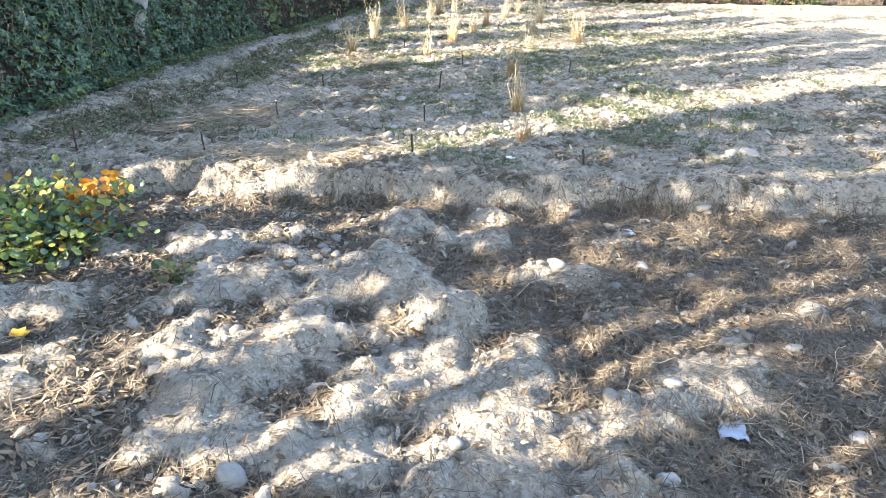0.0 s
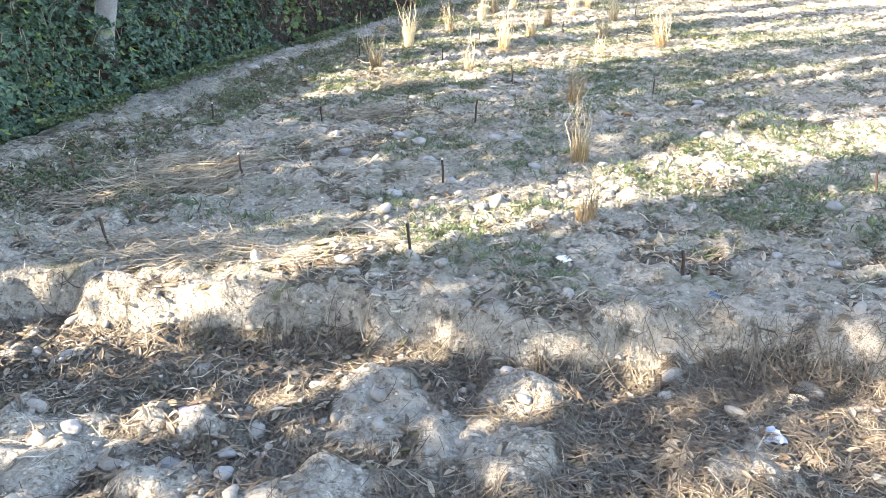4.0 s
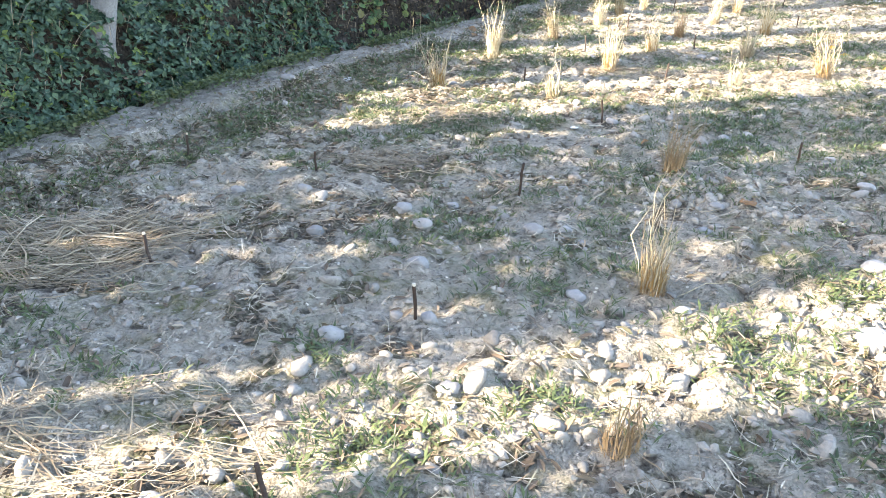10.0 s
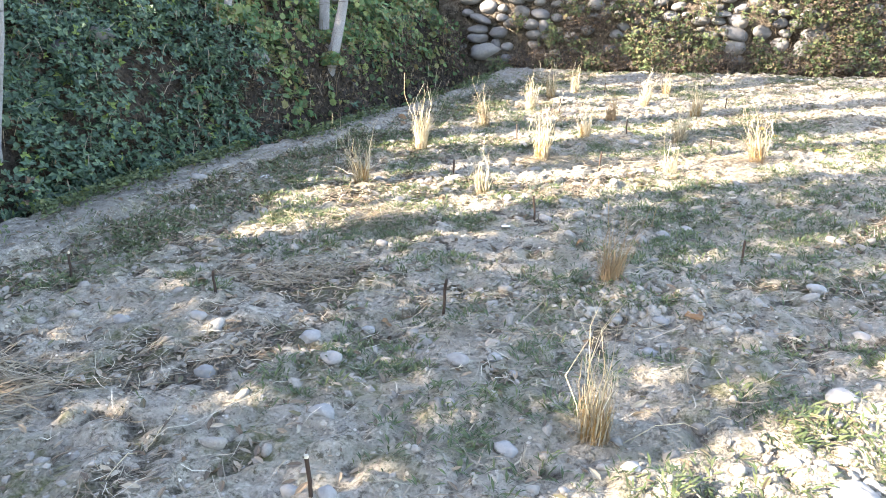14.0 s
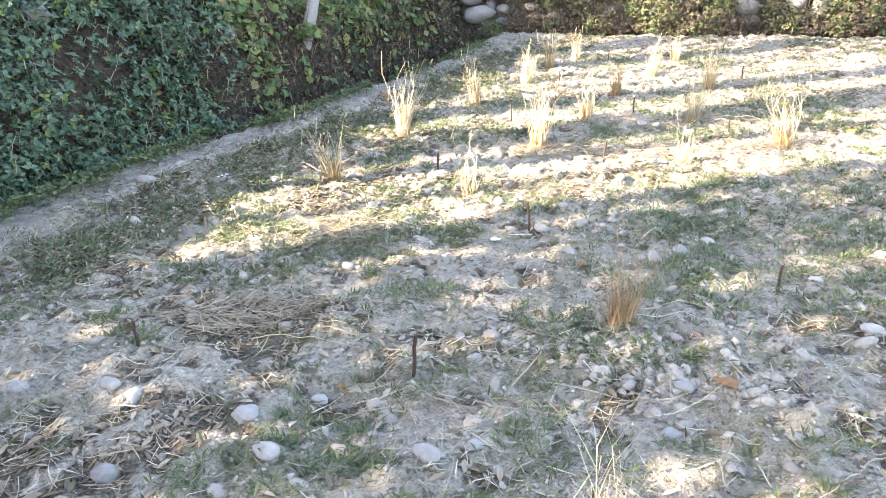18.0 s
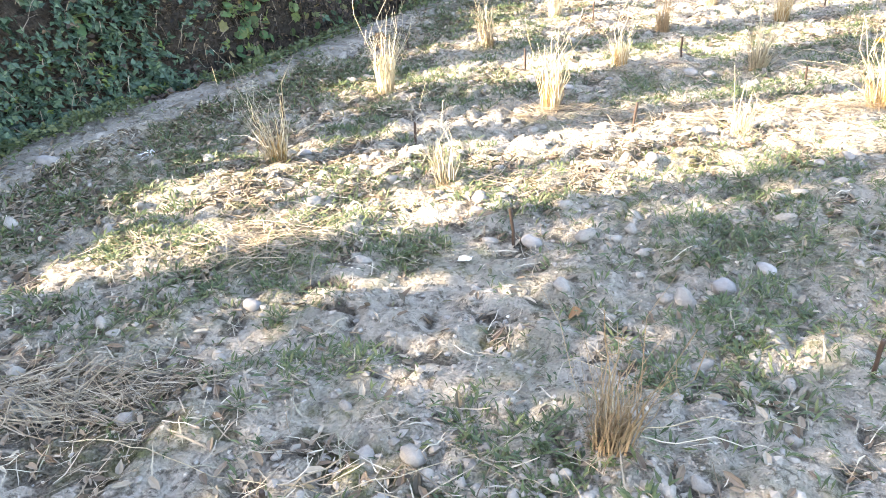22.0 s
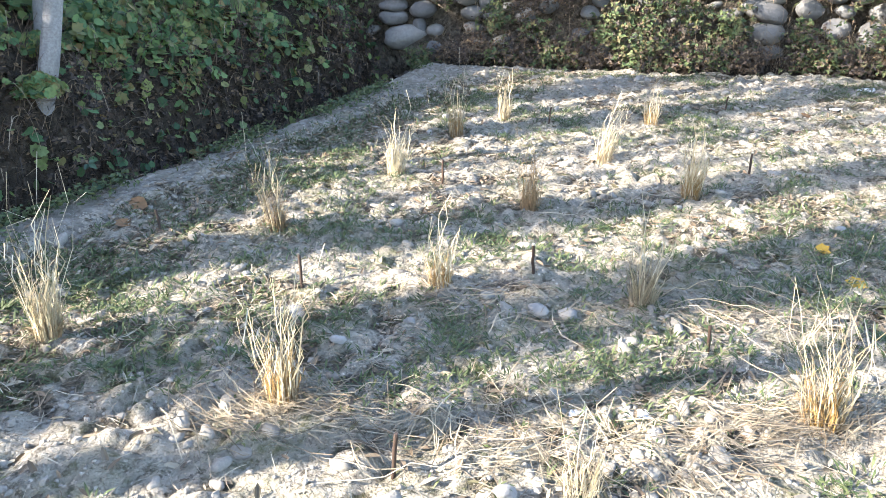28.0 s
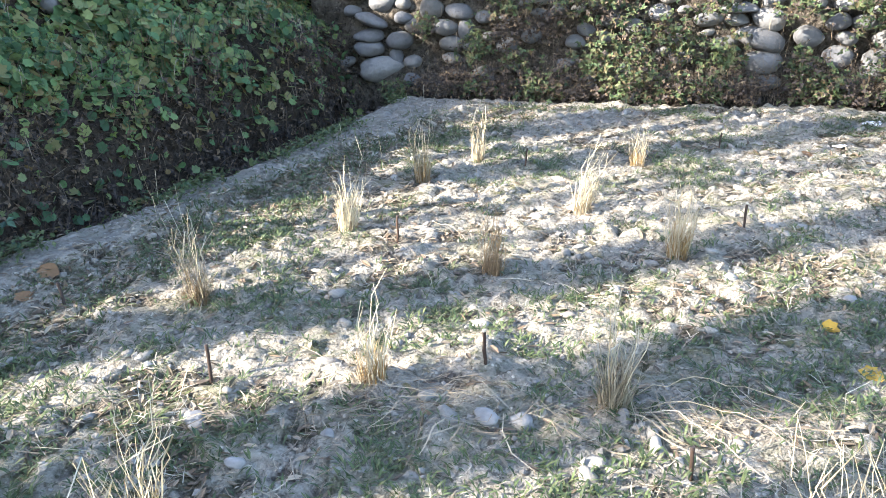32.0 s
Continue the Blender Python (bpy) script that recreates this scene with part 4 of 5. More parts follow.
me = stamp("low_weeds", [(-0.05, 0, 0), (0.1, 0.45, 0.36), (0.0, 1.0, 0.5), (-0.1, 0.5, 0.38)], [[0, 1, 2, 3]], turns(a - 1.57 + rng.normal(0, 0.5, n), rng.normal(0, 0.35, n), rng.uniform(0, 6.3, n)), 0.046 * rng.uniform(0.35, 1.2, n), place(x, y, 0.002))
tagged(part("low_weeds", me, WEED), "low green weeds and grass in patches", "weeds", kind="stuff")

# the weedy, leaf-strewn verge beside the path
rng = np.random.default_rng(411)
y = rng.uniform(3.9, 16.4, 24000)
x = np.interp(y, OUTER_Y, OUTER_X) + np.where(rng.uniform(0, 1, len(y)) < 0.9, np.abs(rng.normal(0, 0.36, len(y))), rng.normal(-0.12, 0.2, len(y)))
k = (vnoise(x, y, 0.4, 71) + 0.6 * vnoise(x, y, 0.13, 72) > -0.1) & (x < 1)
x, y, n = x[k], y[k], int(k.sum())
half = n // 2
me = stamp("verge_grass", BLADE, [[0, 1, 2, 3], [3, 2, 4, 5]], turns(rng.uniform(0, 6.3, half), rng.normal(0, 0.5, half), rng.uniform(0, 6.3, half)), 0.055 * rng.uniform(0.4, 1.3, half), place(x[:half], y[:half], 0.003))
tagged(part("verge_grass", me, WEED), "short green weeds along the trodden path", "weeds", kind="stuff")
half = n - half
me = stamp("verge_leaves", LEAF, LEAF_F, turns(rng.uniform(0, 6.3, half), rng.normal(0, 0.4, half), rng.uniform(0, 6.3, half)), 0.055 * rng.uniform(0.4, 1.25, half), place(x[-half:], y[-half:], 0.009))
tagged(part("verge_leaves", me, DEAD_LEAF), "dark curled dead leaves along the path", "fallen leaves", kind="stuff")

# grit, pebbles and clods
for name, count, size, seed, mat, label, cat in (
        ("gravel", 13000, 0.007, 406, GRAVEL, "small pale pebbles pressed into the soil", "gravel"),
        ("earth_clods", 17000, 0.013, 407, CLOD, "crumbled dry clods of pale earth", "clods"),
        ("soil_lumps", 2600, 0.026, 408, CLOD, "broken lumps of dry pale earth", "clods")):
    x, y, rng = spread(count, seed)
    dens = 0.25 + 0.75 * sstep(-0.1, 0.5, vnoise(x, y, 0.5, seed) + 0.4 * vnoise(x, y, 0.2, seed + 9))
    for px, py, r in ((0.55, 6.9, 0.3), (1.1, 6.9, 0.3), (1.5, 5.7, 0.5), (1.0, 5.0, 0.4), (0.8, 10.3, 0.3)):
        dens = np.maximum(dens, 1.2 * np.exp(-((x - px) ** 2 + (y - py) ** 2) / r**2))
    k = rng.uniform(0, 1, len(x)) < dens
    x, y, n = x[k], y[k], int(k.sum())
    v, f = bm_arrays(pebble_shape(seed, 2 if name == "soil_lumps" else 1, 0.55, 0.6))
    me = stamp(name, v, f, turns(rng.uniform(0, 6.3, n), rng.normal(0, 0.4, n), rng.uniform(0, 6.3, n)), size * rng.uniform(0.4, 1.0, n) ** 2 * 2.0, place(x, y, 0.001), name != "earth_clods")
    tagged(part(name, me, mat), label, cat, kind="stuff")

# rubble of pale clods: on the mound of a clump, and thrown up along the sunlit strips
for px, py, wx, wy, n, seed in ((0.5, 6.86, 0.24, 0.09, 240, 431), (0.95, 6.72, 0.24, 0.1, 150, 432), (1.6, 5.75, 0.38, 0.16, 200, 433), (0.95, 5.25, 0.4, 0.16, 150, 434), (0.75, 10.15, 0.26, 0.16, 200, 435), (0.1, 4.6, 0.45, 0.16, 120, 436)):
    rng = np.random.default_rng(seed)
    x, y = rng.normal(px, wx, n), rng.normal(py, wy, n)
    v, f = bm_arrays(pebble_shape(seed, 2, 0.6, 0.75))
    size = 0.007 + 0.022 * rng.uniform(0, 1, n) ** 3
    me = stamp("clod_rubble", v, f, turns(rng.uniform(0, 6.3, n), rng.normal(0, 0.6, n), rng.uniform(0, 6.3, n)), size, place(x, y, -0.002), True)
    tagged(part("clod_rubble", me, PALE_CLOD), "rubble of broken pale clods on the soil", "clods", "clod rubble", "stuff")

# ---- the ivy and bramble bank ----
def leaf_shape():
    """A lobed leaf of unit length as triangles round its middle, slightly cupped."""
    rim = [(0, -0.5), (0.22, -0.42), (0.5, -0.15), (0.38, 0.04), (0.36, 0.3), (0.19, 0.28), (0, 0.52), (-0.19, 0.28), (-0.36, 0.3), (-0.38, 0.04), (-0.5, -0.15), (-0.22, -0.42)]
    v = [(0, -0.05, -0.05)] + [(a, b, 0.10 * (a * a + b * b)) for a, b in rim]
    return np.array(v), np.array([[0, i + 1, (i + 1) % 12 + 1] for i in range(12)])


def small_leaf():
    v = [(0, -0.5, 0), (0.36, -0.05, 0.07), (0, 0.5, 0.0), (-0.36, -0.05, 0.07)]
    return np.array(v), np.array([[0, 1, 2], [0, 2, 3]])


def trifoliate():
    """A bramble leaf: three pointed leaflets, each folded along its rib."""
    v, f = [], []
    for turn, size in ((0.0, 0.62), (1.25, 0.52), (-1.25, 0.52)):
        c, q = math.cos(turn), math.sin(turn)
        n = len(v)
        for a, b, h in ((0, 0.04, 0), (0.3, 0.45, 0.1), (0, 1.0, -0.04), (-0.3, 0.45, 0.1)):
            a, b = a * size, b * size
            v.append((a * c + b * q, b * c - a * q - 0.15, h * size))
        f += [[n, n + 1, n + 2], [n, n + 2, n + 3]]
    return np.array(v), np.array(f)


BIG_V, BIG_F = leaf_shape()
THREE = trifoliate()
TINY_V, TINY_F = small_leaf()


def foliage(name, pos, way, rng, size, mat, label, category, shape=None, tilt=0.9, parent=None, spread_tilt=0.45):
    """Leaves at the given places, their faces turned to the compass angle way, in one mesh."""
    v, f = shape or (BIG_V, BIG_F)
    n = len(pos)
    rot = turns(rng.uniform(0, 6.3, n), tilt + rng.normal(0, spread_tilt, n), way + rng.normal(0, 0.7, n))
    me = stamp(name, v, f, rot, size * rng.uniform(0.55, 1.3, n), pos)
    ob = part(name, me, mat, parent)
    return tagged(ob, label, category, kind="stuff") if parent is None else ob


def bank_places(n, seed, y0=3.0, y1=17.6, up0=-0.12, up1=2.6):
    rng = np.random.default_rng(seed)
    y, up = rng.uniform(y0, y1, n), rng.uniform(0, 1, n) ** 1.25 * (up1 - up0) + up0
    x = np.interp(y, FOOT_Y, FOOT_X) - up
    puff = 0.03 + 0.24 * rng.uniform(0, 1, n) ** 1.3 * sstep(-0.6, 0.6, vnoise(x * 1.4, y, 0.42, 61) + 0.5 * vnoise(x * 1.4, y, 0.17, 67))
    pos = np.stack([x + 0.72 * puff, y, land(x, y, False) + 0.68 * puff], 1)
    return x, y, up, pos, rng


x, y, up, pos, rng = bank_places(70000, 501)
patch = vnoise(x, y, 0.9, 62) + 0.5 * vnoise(x, y, 0.3, 63)
dryness = 0.85 * sstep(0.5, 0.15, up + 0.3 * patch) * sstep(10.8, 12.2, y) + 0.22 * sstep(0.25, 0.8, patch)
# share of leaves coloured as sunlit, rising up the far bank
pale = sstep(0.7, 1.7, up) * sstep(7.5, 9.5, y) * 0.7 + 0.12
gap = sstep(0.3, 0.8, vnoise(x, y, 0.4, 64) + 0.4 * vnoise(x, y, 0.15, 65)) * 0.85
r1, r2, r3 = rng.uniform(0, 1, (3, len(x)))
keep = np.all([(x - tx) ** 2 + (y - ty) ** 2 > (r + 0.1) ** 2 for tx, ty, r, *_ in TREES], axis=0)   # the trunks stand free
keep &= r3 > np.maximum(gap, 0.3 * sstep(0.4, 0.1, up) * sstep(10.8, 11.8, y))
dry = keep & (r1 < dryness)
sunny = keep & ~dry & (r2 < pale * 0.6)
green = keep & ~dry & ~sunny
far = y + 1.3 * vnoise(x, y, 0.8, 68) + 0.7 * vnoise(x, y, 0.25, 69) > 10.8
for sel, size, shape, name, mat, label in (
        (green & ~far, 0.1, THREE, "bramble_leaves", BRAMBLE, "dense dark green bramble and ivy leaves on the bank"),
        (green & far, 0.088, None, "vine_leaves", VINE, "broad green vine leaves hanging down the bank"),
        (sunny, 0.088, THREE, "pale_vine_leaves", BRAMBLE_SUN, "vine leaves higher on the bank, in a yellow-green sunlit colour"),
        (dry, 0.07, THREE, "withered_leaves", BRAMBLE_DRY, "withered brown leaves low on the bank")):
    if name == "vine_leaves":
        sel = sel & (rng.uniform(0, 1, len(x)) < 0.8)
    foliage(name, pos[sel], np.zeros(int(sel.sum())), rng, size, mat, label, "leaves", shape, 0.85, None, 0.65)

# ivy grown over the feet of the trunks
for tx, ty, wide, high in ((-3.58, 12.0, 0.17, 0.1), (-3.8, 12.28, 0.17, 0.1), (-4.15, 10.66, 0.14, 0.15), (-4.02, 7.32, 0.16, 0.1)):
    rng = np.random.default_rng(int(tx * -100))
    a, h = rng.uniform(0, 6.3, 330), rng.uniform(0, 1, 330)
    r = wide * (1 - 0.55 * h) * rng.uniform(0.6, 1.1, 330)
    px, py = tx + r * np.cos(a) + 0.08, ty + r * np.sin(a) - 0.05
    foliage("trunk_ivy", np.stack([px, py, rest(tx, ty) + h**1.3 * high], 1), a, rng, 0.08, VINE if ty > 9 else BRAMBLE, "green ivy leaves grown round the foot of a trunk", "leaves")

x, y, up, pos, rng = bank_places(4200, 508, -6.0, 3.0)
foliage("hedge_leaves", pos, np.zeros(len(x)), rng, 0.12, BRAMBLE, "dense dark green leaves on the bank beside the lower plot", "leaves", (TINY_V, TINY_F))

# bare canes and stalks among the leaves
x, y, up, pos, rng = bank_places(2600, 502, 3.0, 17.4, 0.0, 2.2)
out = []
for i in range(len(x)):
    L = rng.uniform(0.15, 0.5)
    s = np.linspace(0, 1, 5)
    d = rng.normal(0, 0.5, 2)
    q = pos[i] + np.stack([d[0] * L * s * 0.5 + 0.12 * L * s, d[1] * L * s, L * (0.7 * s - 0.9 * s**2)], 1)
    out.append(ribbon(q, 0.006 * (1.1 - 0.6 * s)))
v, f = merge(out)
tagged(part("bramble_canes", mesh_from("bramble_canes", v, f), TWIG), "thin bare bramble canes tangled in the leaves", "canes", kind="stuff")

# the tangle of dry twigs low on the far bank
x, y, up, pos, rng = bank_places(4200, 506, 10.8, 17.2, -0.1, 0.6)
out = []
for i in range(len(x)):
    L = rng.uniform(0.08, 0.32)
    s = np.linspace(0, 1, 4)
    d = rng.normal(0, 0.7, 3)
    out.append(ribbon(pos[i] + np.stack([d[0] * L * s * 0.6, d[1] * L * s, L * (d[2] * s + 0.4 * s - 0.5 * s**2)], 1), 0.005 * (1.1 - 0.6 * s)))
v, f = merge(out)
tagged(part("dry_twig_tangle", mesh_from("dry_twig_tangle", v, f), BRAMBLE_DRY), "tangle of dark dry twigs low on the bank", "twigs", kind="stuff")

# dead leaves and stalks in the ditch
rng = np.random.default_rng(503)
y = rng.uniform(9.5, 16.9, 8000)
x = np.interp(y, FOOT_Y, FOOT_X) - 0.3 + rng.uniform(0, 1, len(y)) * (np.interp(y, INNER_Y, INNER_X) - np.interp(y, FOOT_Y, FOOT_X) + 0.3)
foliage("ditch_leaves", place(x, y, 0.02), rng.uniform(0, 6.3, len(y)), rng, 0.06, BRAMBLE_DRY, "dark dead leaves filling the ditch", "leaves", (TINY_V, TINY_F), 0.3)
# low plants along the foot of the bank
y = np.random.default_rng(504).uniform(3.6, 16.4, 12000)
rng = np.random.default_rng(505)
x = np.interp(y, INNER_Y, INNER_X) + rng.normal(0.03, 0.11, len(y))
k = vnoise(x, y, 0.5, 66) > -0.25
x, y = x[k], y[k]
foliage("verge_weeds", place(x, y, 0.02 + 0.0 * x) + np.stack([0 * x, 0 * x, rng.uniform(0, 0.07, len(x))], 1), rng.uniform(0, 6.3, len(x)), rng, 0.035, WEED, "green weeds at the edge of the path", "weeds", (TINY_V, TINY_F), 0.6)

# boulders half buried in the bank
BOULDERS = [pebble_shape(20 + i, 3, 0.25, 0.8) for i in range(4)]
BOULDER_MESH = []
for i, bm in enumerate(BOULDERS):
    me = bpy.data.meshes.new("boulder")
    for fc in bm.faces:
        fc.smooth = True
    bm.to_mesh(me)
    bm.free()
    me.materials.append(WALL_STONE)
    BOULDER_MESH.append(me)
for i, (bx, by, r) in enumerate([(-4.3, 8.5, 0.12), (-4.33, 9.0, 0.11), (-4.22, 7.5, 0.12), (-4.15, 12.15, 0.15), (-3.82, 10.75, 0.1), (-4.3, 13.69, 0.12)]):
    ob = new("bank_boulder", BOULDER_MESH[i % 4])
    ob.matrix_world = Matrix.Translation((bx + 0.04, by, rest(bx, by) + 0.06)) @ Euler((0.3 * i, 0.5, 1.7 * i)).to_matrix().to_4x4() @ Matrix.Diagonal((r * 1.1, r, r, 1))
    tagged(ob, "pale grey boulder half buried in the ivy bank", "boulder", "boulders of the bank")


# ---- the bramble bush of the lower plot ----
def bush(bx, by, r, h, seed, leaves, mats, label):
    rng = np.random.default_rng(seed)
    top = new("bramble_bush")
    bz = rest(bx, by)
    top.location = (bx, by, bz)
    tagged(top, label, "bush")
    tips = []
    for i in range(26):
        a, L = i * 2.399, r * rng.uniform(0.5, 1.05)
        s = np.linspace(0, 1, 6)
        q = np.stack([np.cos(a) * L * s, np.sin(a) * L * s, h * rng.uniform(0.5, 1.1) * (1.6 * s - 0.95 * s**2)], 1)
        v, f = tube(q, 0.004 * (1 - 0.6 * s), 5)
        part("stem", mesh_from("stem", v, f), TWIG, top)
        tips += list(q[1:])
    tips = np.array(tips)
    n = leaves
    pos = tips[rng.integers(0, len(tips), n)] + rng.normal(0, 1, (n, 3)) * [0.07 * r / 0.4, 0.07 * r / 0.4, 0.05]
    pos[:, 2] = np.maximum(pos[:, 2], 0.02)
    pick = rng.uniform(0, 1, n)
    orange = np.exp(-((pos[:, 0] - 0.2) ** 2 + (pos[:, 1] - 0.32) ** 2) / 0.03) > rng.uniform(0.1, 1, n)
    for lo, hi, mat, name in ((0, 0.38, mats[0], "green_foliage"), (0.38, 0.7, mats[1], "pale_foliage"), (0.7, 1.0, mats[2], "yellow_foliage")):
        sel = (pick >= lo) & (pick < hi) & ~orange
        foliage(name, pos[sel], rng.uniform(0, 6.3, int(sel.sum())), rng, 0.048, mat, "", "", None, 0.7, top)
    if orange.any():
        foliage("orange_foliage", pos[orange], rng.uniform(0, 6.3, int(orange.sum())), rng, 0.06, ORANGE_LEAF, "", "", None, 0.7, top)
    return top


bush(-2.2, 2.5, 0.56, 0.44, 601, 2100, (BRAMBLE, BRAMBLE_SUN, AUTUMN), "low bramble bush with green, yellow and orange leaves")
bush(-1.21, 2.16, 0.14, 0.1, 602, 70, (WEED, WEED, BRAMBLE_DRY), "small leafy weed between the lumps of earth")


# ---- the dry stone wall ----
def stone_wall():
    rng = np.random.default_rng(701)
    wall = new("wall_far")
    tagged(wall, "dry wall of rounded grey river boulders, overgrown", "stone wall", kind="structure")
    gx, gz = np.meshgrid(np.arange(-3.9, 9.0, 0.07), np.append(np.arange(-0.2, 1.74, 0.07), 1.75))
    gy = wall_y(gx) + 0.1 + 0.04 * gz + 0.09 * vnoise(gx, gz, 0.32, 71) + 0.05 * vnoise(gx, gz, 0.12, 72) - 0.14 * sstep(0.5, 0.0, gz)
    n, m = gx.shape
    at = np.arange(n * m).reshape(n, m)
    f = np.stack([at[:-1, :-1], at[:-1, 1:], at[1:, 1:], at[1:, :-1]], -1).reshape(-1, 4)
    front = np.stack([gx, gy, gz], -1).reshape(-1, 3)
    rim = front[at[-1]] + [0, 0.7, 0]
    last = n * m + np.arange(m)
    f = np.concatenate([f, np.stack([at[-1, :-1], at[-1, 1:], last[1:], last[:-1]], -1)])
    part("wall_core", mesh_from("wall_core", np.concatenate([front, rim]), f, True), WALL_EARTH, wall, "dry brown earth between the boulders")
    shapes = []
    for i in range(8):
        bm = pebble_shape(40 + i, 3, 0.22, 0.78)
        me = bpy.data.meshes.new("stone")
        for fc in bm.faces:
            fc.smooth = True
        bm.to_mesh(me)
        bm.free()
        me.materials.append(WALL_STONE)
        shapes.append(me)
    corner = [(-3.13, 0.7, 0.19, 0.08), (-3.12, 0.54, 0.2, 0.1), (-3.0, 0.29, 0.28, 0.15), (-2.58, 0.17, 0.14, 0.1), (-2.78, 0.42, 0.09, 0.12), (-2.57, 0.38, 0.11, 0.09), (-2.73, 0.63, 0.18, 0.11),
              (-3.07, 0.88, 0.21, 0.08), (-2.66, 0.91, 0.11, 0.07), (-2.51, 0.8, 0.16, 0.09), (-2.15, 0.79, 0.15, 0.09), (-1.95, 0.97, 0.18, 0.09), (-1.89, 0.76, 0.1, 0.13), (-2.07, 0.6, 0.15, 0.1),
              (-1.65, 0.9, 0.11, 0.07), (-1.42, 0.87, 0.07, 0.07), (-2.95, 0.03, 0.09, 0.09), (-2.04, 0.42, 0.13, 0.07)]
    middle = [(-0.77, 0.97, 0.11, 0.07), (-0.57, 0.62, 0.13, 0.08), (-0.29, 0.67, 0.13, 0.09), (-0.47, 0.75, 0.11, 0.07), (-0.72, 0.37, 0.13, 0.07), (-0.18, 0.85, 0.11, 0.07), (-1.11, 0.68, 0.13, 0.09),
              (-1.0, 0.93, 0.12, 0.07), (0.34, 0.92, 0.14, 0.09), (0.83, 0.86, 0.16, 0.08), (1.14, 0.85, 0.14, 0.07), (0.15, 0.52, 0.12, 0.08), (0.39, 0.5, 0.09, 0.06), (0.58, 0.45, 0.13, 0.09),
              (0.86, 0.71, 0.09, 0.04), (0.6, 0.96, 0.07, 0.05), (1.29, 0.22, 0.12, 0.06)]
    pillar = [(1.47, 0.85, 0.17, 0.11), (1.4, 0.64, 0.26, 0.12), (1.44, 0.4, 0.22, 0.13), (1.51, 0.2, 0.14, 0.1), (1.15, 0.97, 0.2, 0.05), (1.86, 0.67, 0.16, 0.12), (2.13, 0.82, 0.12, 0.09),
              (2.17, 0.45, 0.15, 0.12), (2.57, 0.39, 0.19, 0.16), (2.72, 0.6, 0.27, 0.12), (2.23, 0.65, 0.11, 0.07), (2.79, 0.8, 0.09, 0.12)]
    put = [(a, b, w, h, 0.0) for a, b, w, h in corner + pillar] + [(a, b, w, h, 0.05) for a, b, w, h in middle]
    for _ in range(2600):   # the rest, wherever one still fits
        a, b = rng.uniform(-3.5, 8.2), rng.uniform(0.08, 1.66)
        if b < 0.98 and a < 3.0 and rng.uniform() < 0.9:
            continue
        w = rng.uniform(0.08, 0.22)
        h = w * rng.uniform(0.5, 0.85)
        if all(((a - c) / (w + e)) ** 2 + ((b - d) / (h + g)) ** 2 > 0.86 for c, d, e, g, _ in put):
            put.append((a, b, w, h, rng.uniform(0.0, 0.09)))
    for i, (a, b, w, h, sunk) in enumerate(put[:300]):
        ob = new("stone", shapes[i % 8])
        ob.parent = wall
        ob.matrix_world = Matrix.Translation((a, float(wall_y(a)) + 0.07 + sunk + rng.uniform(-0.03, 0.03), b)) @ Euler((rng.normal(0, 0.12), rng.normal(0, 0.16), rng.normal(0, 0.25) + (3.14 if i % 3 else 0))).to_matrix().to_4x4() @ Matrix.Diagonal((w * 1.04, max(w, 0.14), h * 1.3, 1))


stone_wall()
WALL_PLANTS = [(-1.69, 0.6, 0.21, "g"), (-0.23, 0.41, 0.34, "g"), (-2.64, 0.06, 0.18, "g"), (0.18, 0.63, 0.26, "m"), (1.03, 0.51, 0.26, "g"), (2.48, 0.98, 0.35, "g"), (1.84, 0.42, 0.2, "m"), (2.24, 0.17, 0.32, "m"),
               (0.31, 0.29, 0.16, "m"), (-2.3, 0.84, 0.16, "m"), (-1.23, 0.47, 0.15, "m"), (-1.9, 0.29, 0.18, "d"), (-0.15, 1.05, 0.33, "m"), (0.6, 0.66, 0.2, "g")]
WALL_PLANTS += [(-0.62, 0.19, 0.36, "d"), (-1.08, 0.1, 0.36, "m"), (-1.5, 0.16, 0.3, "d"), (0.61, 0.13, 0.4, "m"), (1.15, 0.1, 0.3, "d"), (-2.05, 0.1, 0.3, "d"), (-1.3, 0.77, 0.3, "d"), (0.07, 0.2, 0.4, "m"),
                (2.0, 0.14, 0.36, "m"), (1.78, 1.02, 0.25, "m"), (-0.89, 0.84, 0.25, "d"), (2.75, 0.2, 0.3, "m"), (-0.52, 1.1, 0.3, "m"), (0.9, 1.08, 0.3, "m"), (-1.3, 1.12, 0.3, "m"), (0.4, 0.78, 0.2, "m")]
GREEN_V, DRY_V = [], []
rng = np.random.default_rng(702)
spots = list(WALL_PLANTS)
for i in range(26):
    spots.append((rng.uniform(2.6, 8), rng.uniform(0.1, 1.5), rng.uniform(0.25, 0.45), "gdm"[i % 3]))
for i in range(22):
    spots.append((-2.2 + i * 0.45 + rng.uniform(-0.1, 0.1), rng.uniform(0.08, 0.2), rng.uniform(0.18, 0.3), "dm"[i % 2]))
for i in range(16):
    spots.append((-2.8 + i * 0.65, 1.7, 0.35, "m"))
for sx, sz, r, kind in spots:
    n = int(620 * r)
    a = rng.normal(0, 0.5, (n, 3)) * [r, 0.13, r * 0.85] + [sx, 0, sz]
    a[:, 1] += wall_y(a[:, 0]) - 0.18 - 0.12 * sstep(0.7, 0.0, a[:, 2])
    a = a[a[:, 2] > land(a[:, 0], a[:, 1], False) + 0.01]
    if kind == "m":
        GREEN_V.append(a[::2])
        DRY_V.append(a[1::2])
    elif kind == "g":
        GREEN_V.append(a[: int(n * 0.85)])
        DRY_V.append(a[int(n * 0.85):])
    else:
        DRY_V.append(a)
